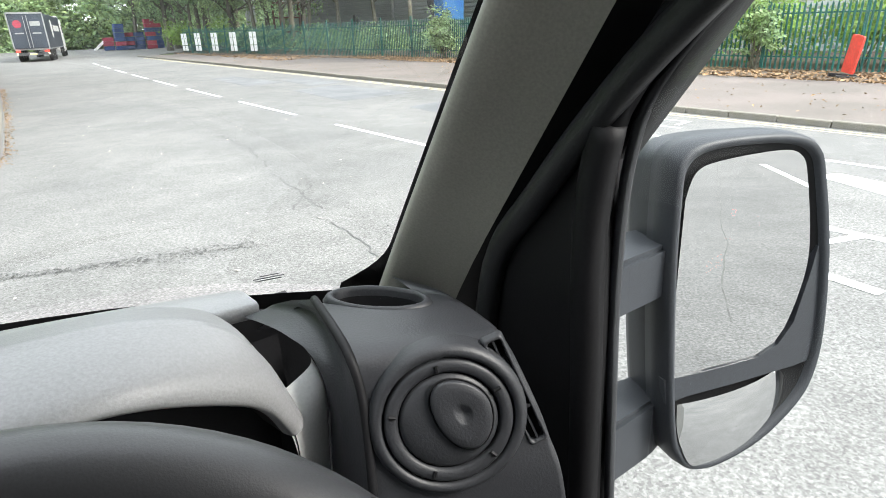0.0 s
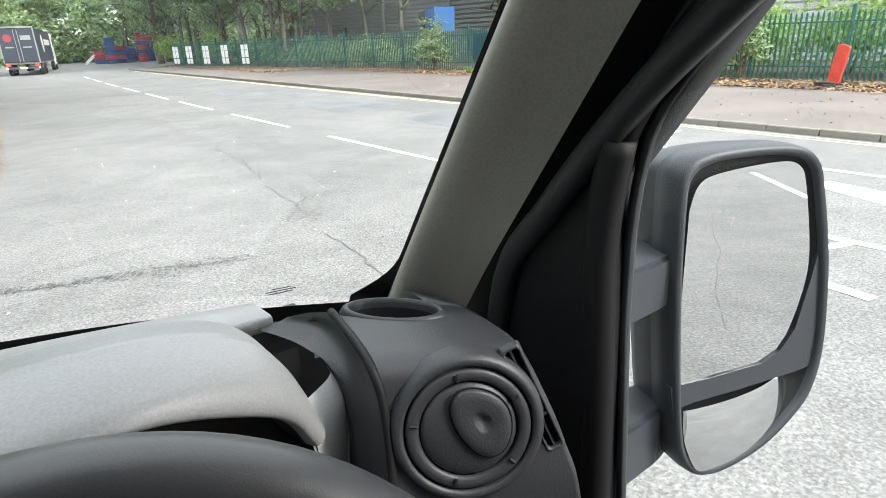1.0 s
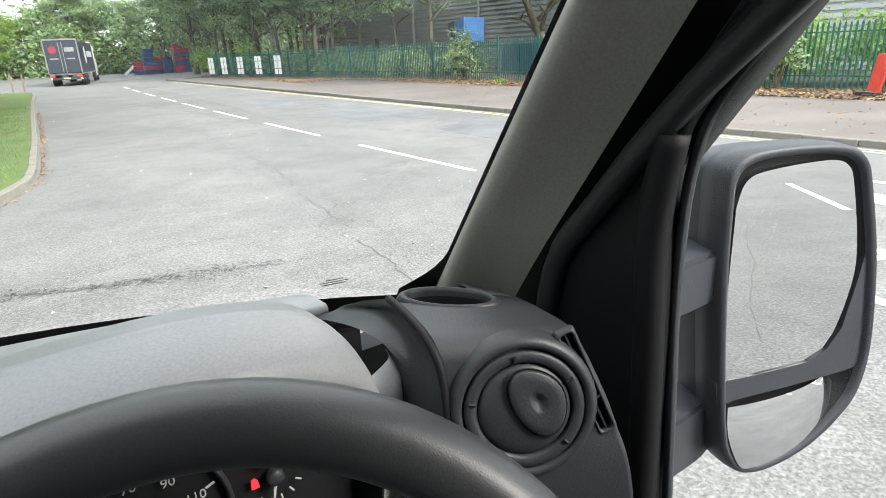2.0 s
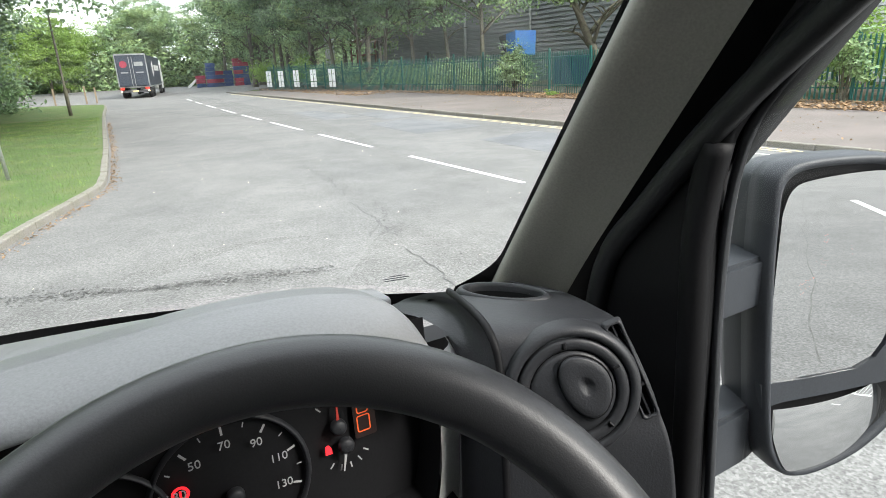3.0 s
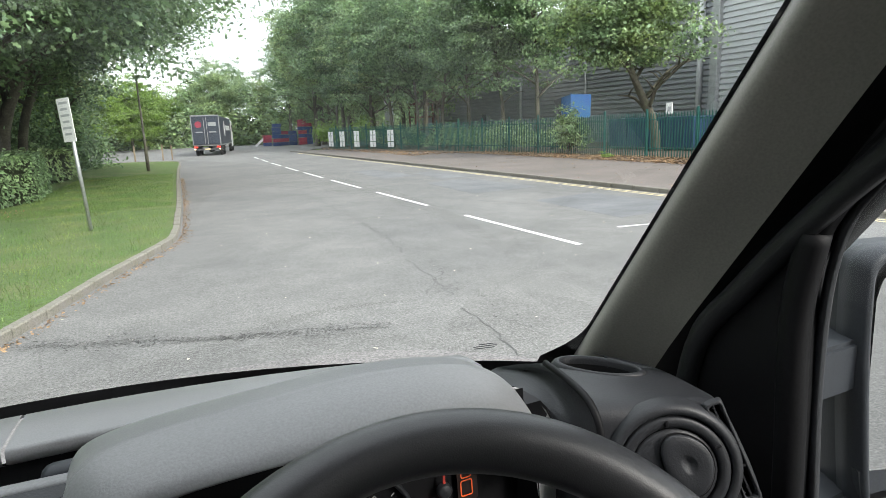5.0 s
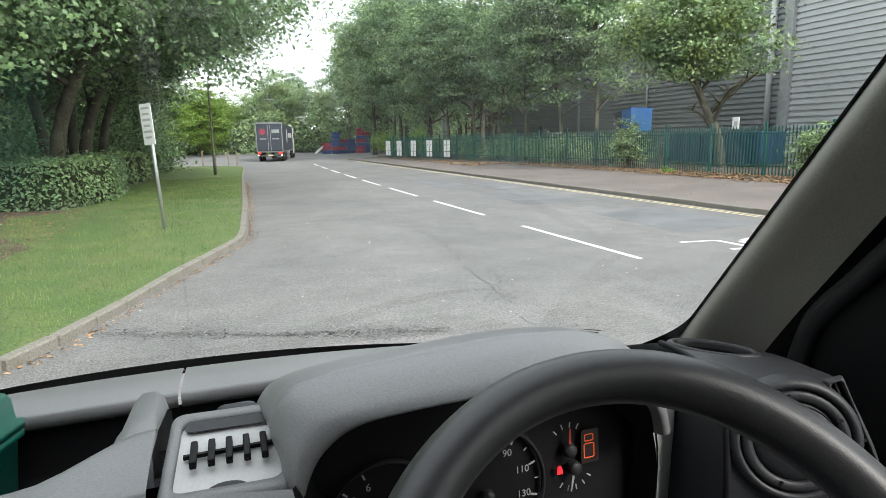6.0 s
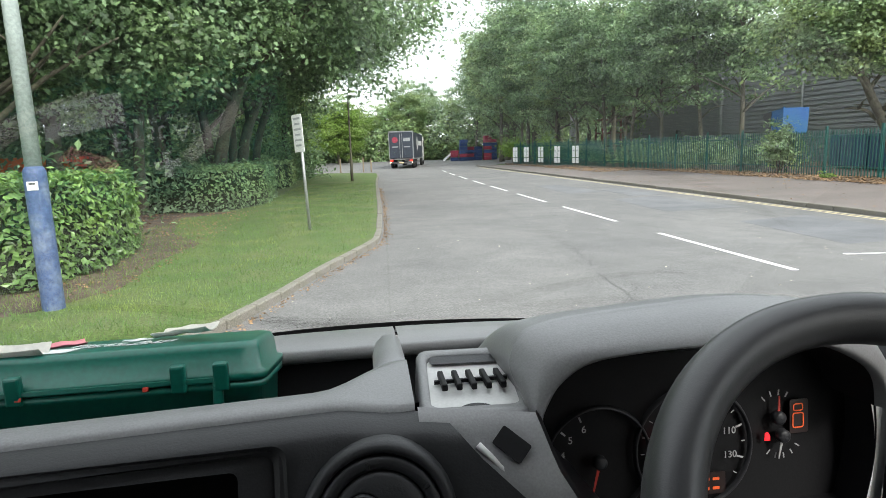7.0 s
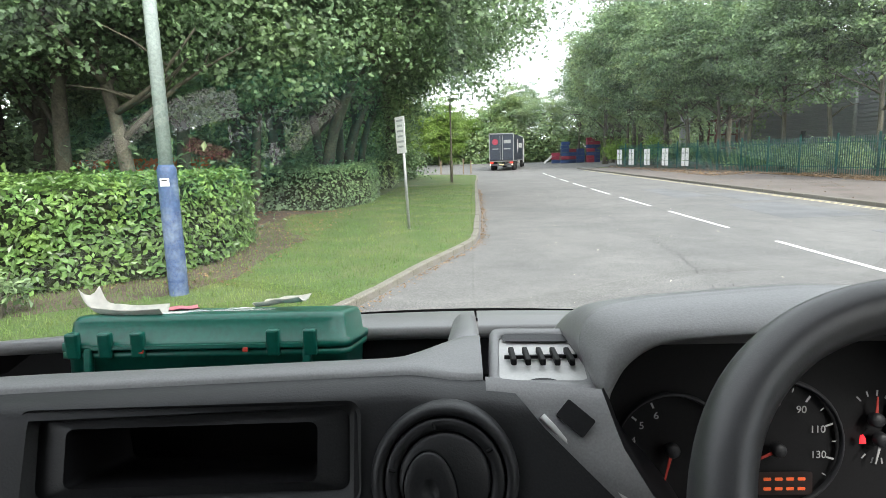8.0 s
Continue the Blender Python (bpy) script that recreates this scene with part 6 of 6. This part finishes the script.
part("hopper_edge", boxed((-0.92, 4.12, 2.7), (0.1, 0.1, 1.8), bevel=0.01), BLUE, comp)
t = thing("warning_plate", "small white warning plate on the fence", "sign", at=(21.2, 20.35, 2.35))
part("plate", boxed((0, 0, 0), (0.03, 0.36, 0.5), bevel=0.004), WHITE, t)
part("symbol", boxed((-0.018, 0, -0.03), (0.006, 0.18, 0.22), bevel=0.004), SIGN_INK, t, "grey symbol")

# ---- red plastic road barrier leaning by the fence ----
bar_ = thing("road_barrier", "red plastic road barrier with a white print standing askew", "barrier", at=(19.8, 7.1, 0.11))
bar_.rotation_euler = (Matrix.Rotation(radians(7), 3, "X") @ Matrix.Rotation(radians(46), 3, "Z")).to_euler()
bm = bmesh.new()
loft(bm, [[(x, d, z + 0.66) for x, z in rounded(0.62, 1.0, 0.06)] for d in (-0.028, -0.02, 0.02, 0.028)], True, True)
part("panel", bm, RED, bar_, "faded red moulded panel", False)
part("top_grip", boxed((0, 0, 1.14), (0.3, 0.05, 0.07), bevel=0.015), RED, bar_)
part("print", slabbed([(-0.1 + x, -0.033, 0.75 + z) for x, z in rounded(0.18, 0.12, 0.02)], (0, 0.004, 0)), WHITE, bar_, "white print")
for x in (-0.22, 0.22):
    part("foot", boxed((x, 0, 0.06), (0.12, 0.75, 0.1), bevel=0.02), RUBBER, bar_, "black rubber foot")

# ---- lamp posts and road sign on the verge ----
post = thing("lamp_post", "grey steel lamp post with a flaking blue painted base", "lamp post", at=(-3.735, 7.6, 0.05))
bm = bmesh.new()
tube(bm, [(0, 0, 1.68), (0.0, 0, 4.0), (0, 0, 7.5)], [0.088, 0.078, 0.06], 20)
part("shaft", bm, POLE_GREY, post, "pale grey shaft", True)
bm = bmesh.new()
tube(bm, [(0, 0, -0.1), (0, 0, 0.0), (0, 0, 1.62), (0, 0, 1.69), (0, 0, 1.74)], [0.125, 0.122, 0.12, 0.118, 0.09], 22)
part("base", bm, POLE_BLUE, post, "flaking blue base", True)
part("sticker", boxed((0.02, -0.122, 1.52), (0.12, 0.008, 0.10), bevel=0.002), WHITE, post, "white sticker")
part("sticker_mark", boxed((0.02, -0.127, 1.545), (0.07, 0.003, 0.02)), INK, post)
bm = bmesh.new()
tube(bm, [(0, 0, 7.4), (0.2, 0.1, 7.7), (1.0, 0.3, 7.8)], 0.04, 10)
part("arm", bm, POLE_GREY, post, "", True)
part("lantern", boxed((1.3, 0.38, 7.8), (0.6, 0.22, 0.12), Matrix.Rotation(0.28, 3, "Z"), 0.04, 3), POLE_GREY, post)
far = thing("lamp_post", "slim dark green lamp post with a small lantern", "lamp post", at=(-0.45, 36.4, 0.05))
bm = bmesh.new()
tube(bm, [(0, 0, 0), (0, 0, 1.3), (0, 0, 1.35), (0, 0, 5.0)], [0.09, 0.09, 0.06, 0.045], 14)
part("shaft", bm, BARK, far, "dark shaft", True)
part("lantern", boxed((0.15, 0, 5.05), (0.5, 0.2, 0.12), bevel=0.04), POLE_GREY, far)
for x, y, h in ((0.4, 54, 1.3), (1.1, 54.5, 1.2), (-1.6, 52.8, 1.25)):
    t = thing("bollard_post", "thin dark wooden post at the end of the verge", "post", "verge posts", at=(x, y, 0))
    part("post", boxed((0, 0, h / 2), (0.12, 0.12, h), bevel=0.015), WOOD, t)
sg = thing("road_sign", "white notice sign on a leaning grey steel post", "sign", at=(-1.22, 14.05, 0.08))
sg.rotation_euler = (radians(-1.5), radians(-2.2), 0)
bm = bmesh.new()
tube(bm, [(0, 0, -0.1), (0, 0, 2.62)], 0.036, 14)
part("post", bm, GALV, sg, "grey steel post", True)
turn = Matrix.Rotation(radians(-52), 3, "Z")
part("plate", boxed(turn @ Vector((0, -0.05, 2.22)), (0.40, 0.012, 0.84), turn, 0.004), WHITE, sg, "white plate")
for k in range(6):
    part("text_bar", boxed(turn @ Vector((0, -0.059, 2.55 - 0.12 * k)), (0.28 - 0.06 * (k % 2), 0.004, 0.045), turn), SIGN_INK, sg, "grey unreadable line of print")

# ---- articulated lorry at the end of the road ----
lorry = thing("articulated_lorry", "dark curtain-sided articulated lorry with a white cab", "lorry", at=(4.35, 60.6, 0))
lorry.rotation_euler = (0, 0, radians(-10))
part("trailer_body", boxed((0, 6.8, 2.35), (2.5, 13.6, 2.65), bevel=0.04), TRUCK_NAVY, lorry, "dark navy curtain sides")
for s in (-1, 1):
    part("rear_door", boxed((0.6 * s, -0.02, 2.35), (1.15, 0.06, 2.5), bevel=0.01), TRUCK_NAVY, lorry, "navy rear door")
    part("lock_bar", boxed((0.12 * s, -0.07, 2.3), (0.04, 0.05, 2.45)), GALV, lorry, "steel lock bar")
    part("corner_post", boxed((1.22 * s, 0.0, 2.35), (0.08, 0.1, 2.7)), GALV, lorry, "pale corner post")
    part("tail_lamp", boxed((1.0 * s, -0.04, 0.82), (0.32, 0.06, 0.14)), TAIL, lorry, "glowing red tail lamp")
    part("side_marker", boxed((1.1 * s, -0.05, 0.62), (0.1, 0.04, 0.1)), LAMP_WARM, lorry, "glowing amber lamp")
part("header", boxed((0, 0.0, 3.72), (2.5, 0.1, 0.12)), GALV, lorry)
part("underrun_bar", boxed((0, 0.05, 0.6), (2.3, 0.14, 0.18)), INK, lorry)
part("number_bar", boxed((0, -0.04, 0.62), (0.5, 0.02, 0.12)), YELLOW, lorry, "plain yellow bar")
bm = bmesh.new()
slab(bm, [(-0.62 + 0.3 * math.cos(a), -0.06, 2.9 + 0.3 * math.sin(a)) for a in np.linspace(0, 2 * math.pi, 24, endpoint=False)][::-1], (0, 0.01, 0))
part("round_mark", bm, CRATE_RED, lorry, "red round mark")
part("rear_mark", boxed((0.6, -0.055, 2.92), (0.7, 0.012, 0.34)), GALV, lorry, "pale mark")
part("rear_mark", boxed((-0.6, -0.055, 2.2), (0.6, 0.012, 0.1)), GALV, lorry)
part("rear_mark", boxed((0.6, -0.055, 2.2), (0.6, 0.012, 0.1)), GALV, lorry)
bm = bmesh.new()
slab(bm, [(1.262, 5.0 + 0.75 * math.cos(a), 2.5 + 0.75 * math.sin(a)) for a in np.linspace(0, 2 * math.pi, 24, endpoint=False)], (0.006, 0, 0))
part("side_roundel", bm, TRUCK_WHITE, lorry, "white round mark on the curtain")
part("side_mark", boxed((1.262, 9.2, 2.6), (0.012, 5.2, 0.5)), TRUCK_WHITE, lorry, "white bar of print on the curtain")
part("side_rail", boxed((0, 6.8, 0.98), (2.45, 13.4, 0.14)), GALV, lorry)
part("cab", boxed((0, 15.6, 2.0), (2.45, 2.3, 3.1), bevel=0.18, segs=3), TRUCK_WHITE, lorry, "white cab", True)
part("cab_deflector", boxed((0, 15.3, 3.6), (2.2, 1.6, 0.5), bevel=0.2, segs=3), TRUCK_WHITE, lorry, "", True)
part("cab_window", boxed((1.235, 16.1, 2.6), (0.02, 0.95, 0.75), bevel=0.005), INK, lorry, "dark side window")
part("chassis", boxed((0, 12.0, 0.85), (1.1, 9, 0.25)), INK, lorry)
def truck_wheel(x, y):
    bm = bmesh.new()
    loft(bm, [[(x + d, y + q * math.cos(a), 0.5 + q * math.sin(a)) for a in (2 * math.pi * i / 24 for i in range(24))] for q, d in ((0.3, -0.15), (0.47, -0.15), (0.5, -0.11), (0.5, 0.11), (0.47, 0.15), (0.3, 0.15))], True)
    w = part("wheel", bm, RUBBER, lorry, "black tyre", True)
    bm = bmesh.new()
    loft(bm, [[(x + d, y + q * math.cos(a), 0.5 + q * math.sin(a)) for a in (2 * math.pi * i / 16 for i in range(16))] for q, d in ((0.3, -0.12), (0.3, 0.12), (0.12, 0.1), (0.01, 0.1))], True)
    part("rim", bm, GALV, w, "grey rim", True)
for y in (1.6, 2.9, 4.2, 13.2, 16.0):
    for x in (-1.08, 1.08):
        truck_wheel(x, y)

# ---- crate stacks at the yard ----
g = np.random.default_rng(4)
for x, y, n in ((15.8, 89, 6), (17.1, 90.2, 4), (18.4, 90.6, 4), (19.8, 90.2, 7), (20.9, 91.2, 6), (14.6, 90, 3)):
    t = thing("crate_stack", "stack of blue and red plastic crates", "crate stack", "crate stacks", at=(x, y, 0))
    for i in range(n):
        bm = boxed((g.normal(0, 0.03), g.normal(0, 0.03), 0.27 + 0.53 * i), (1.15, 0.95, 0.5), bevel=0.03, segs=1)
        part("crate", bm, (CRATE_BLUE, CRATE_RED)[int(g.uniform() < 0.42)], t)
t = thing("timber_rail", "low timber rail at the edge of the yard", "rail", at=(24, 92, 0))
for i in range(4):
    part("post", boxed((-1.8 + 1.2 * i, 0, 0.55), (0.12, 0.12, 1.1)), WOOD, t)
part("beam", boxed((0, 0, 0.95), (4, 0.08, 0.14)), WOOD, t)
t = thing("ramp_plank", "pale plank leaning at the crates", "plank", at=(13.6, 90, 0))
part("plank", boxed((0, 0, 0.7), (0.3, 0.1, 1.9), Matrix.Rotation(radians(50), 3, "Y")), WHITE, t)

# ---- vehicles glimpsed behind the wood ----
skip = thing("orange_skip", "orange steel skip standing behind the laurel hedge", "skip", at=(-10.4, 19.6, 0.05))
bm = bmesh.new()
slab(bm, [(-1.2, -0.9, 0.3), (1.2, -0.9, 0.3), (1.9, -0.9, 1.9), (-1.9, -0.9, 1.9)], (0, 1.8, 0))
part("body", bm, ORANGE, skip, "orange steel body")
for x in (-1.0, 0, 1.0):
    part("rib", boxed((x, -0.94, 1.1), (0.1, 0.08, 1.5)), ORANGE, skip)
car = thing("parked_car", "white car parked beyond the hedge", "car", at=(-8.6, 27.0, 0))
def loft_car(sections):
    bm = bmesh.new()
    loft(bm, [[(x, y, z) for y, z in s_] for x, s_ in sections], True, True)
    return bm
lower_ = [(-0.85, 0.3), (0.85, 0.3), (0.9, 0.6), (0.86, 0.95), (-0.86, 0.95), (-0.9, 0.6)]
part("body", loft_car([(-2.1, [(y * 0.9, z * 0.9 + 0.05) for y, z in lower_]), (-1.9, lower_), (1.7, lower_), (2.1, [(y * 0.85, z * 0.85 + 0.05) for y, z in lower_])]), TRUCK_WHITE, car, "white body", True)
part("cabin", loft_car([(-1.7, [(-0.75, 0.95), (0.75, 0.95), (0.7, 1.0), (-0.7, 1.0)]), (-1.1, [(-0.8, 0.95), (0.8, 0.95), (0.62, 1.5), (-0.62, 1.5)]), (0.4, [(-0.8, 0.95), (0.8, 0.95), (0.62, 1.5), (-0.62, 1.5)]), (1.2, [(-0.75, 0.95), (0.75, 0.95), (0.7, 1.0), (-0.7, 1.0)])]), INK, car, "dark glazed cabin")
part("roof", boxed((-0.35, 0, 1.5), (1.5, 1.25, 0.06), bevel=0.02), TRUCK_WHITE, car)
for x in (-1.3, 1.3):
    for y in (-0.85, 0.85):
        bm = bmesh.new()
        tube(bm, [(x, y - 0.1, 0.32), (x, y + 0.1, 0.32)], 0.32, 20)
        part("wheel", bm, RUBBER, car, "black tyre", True)
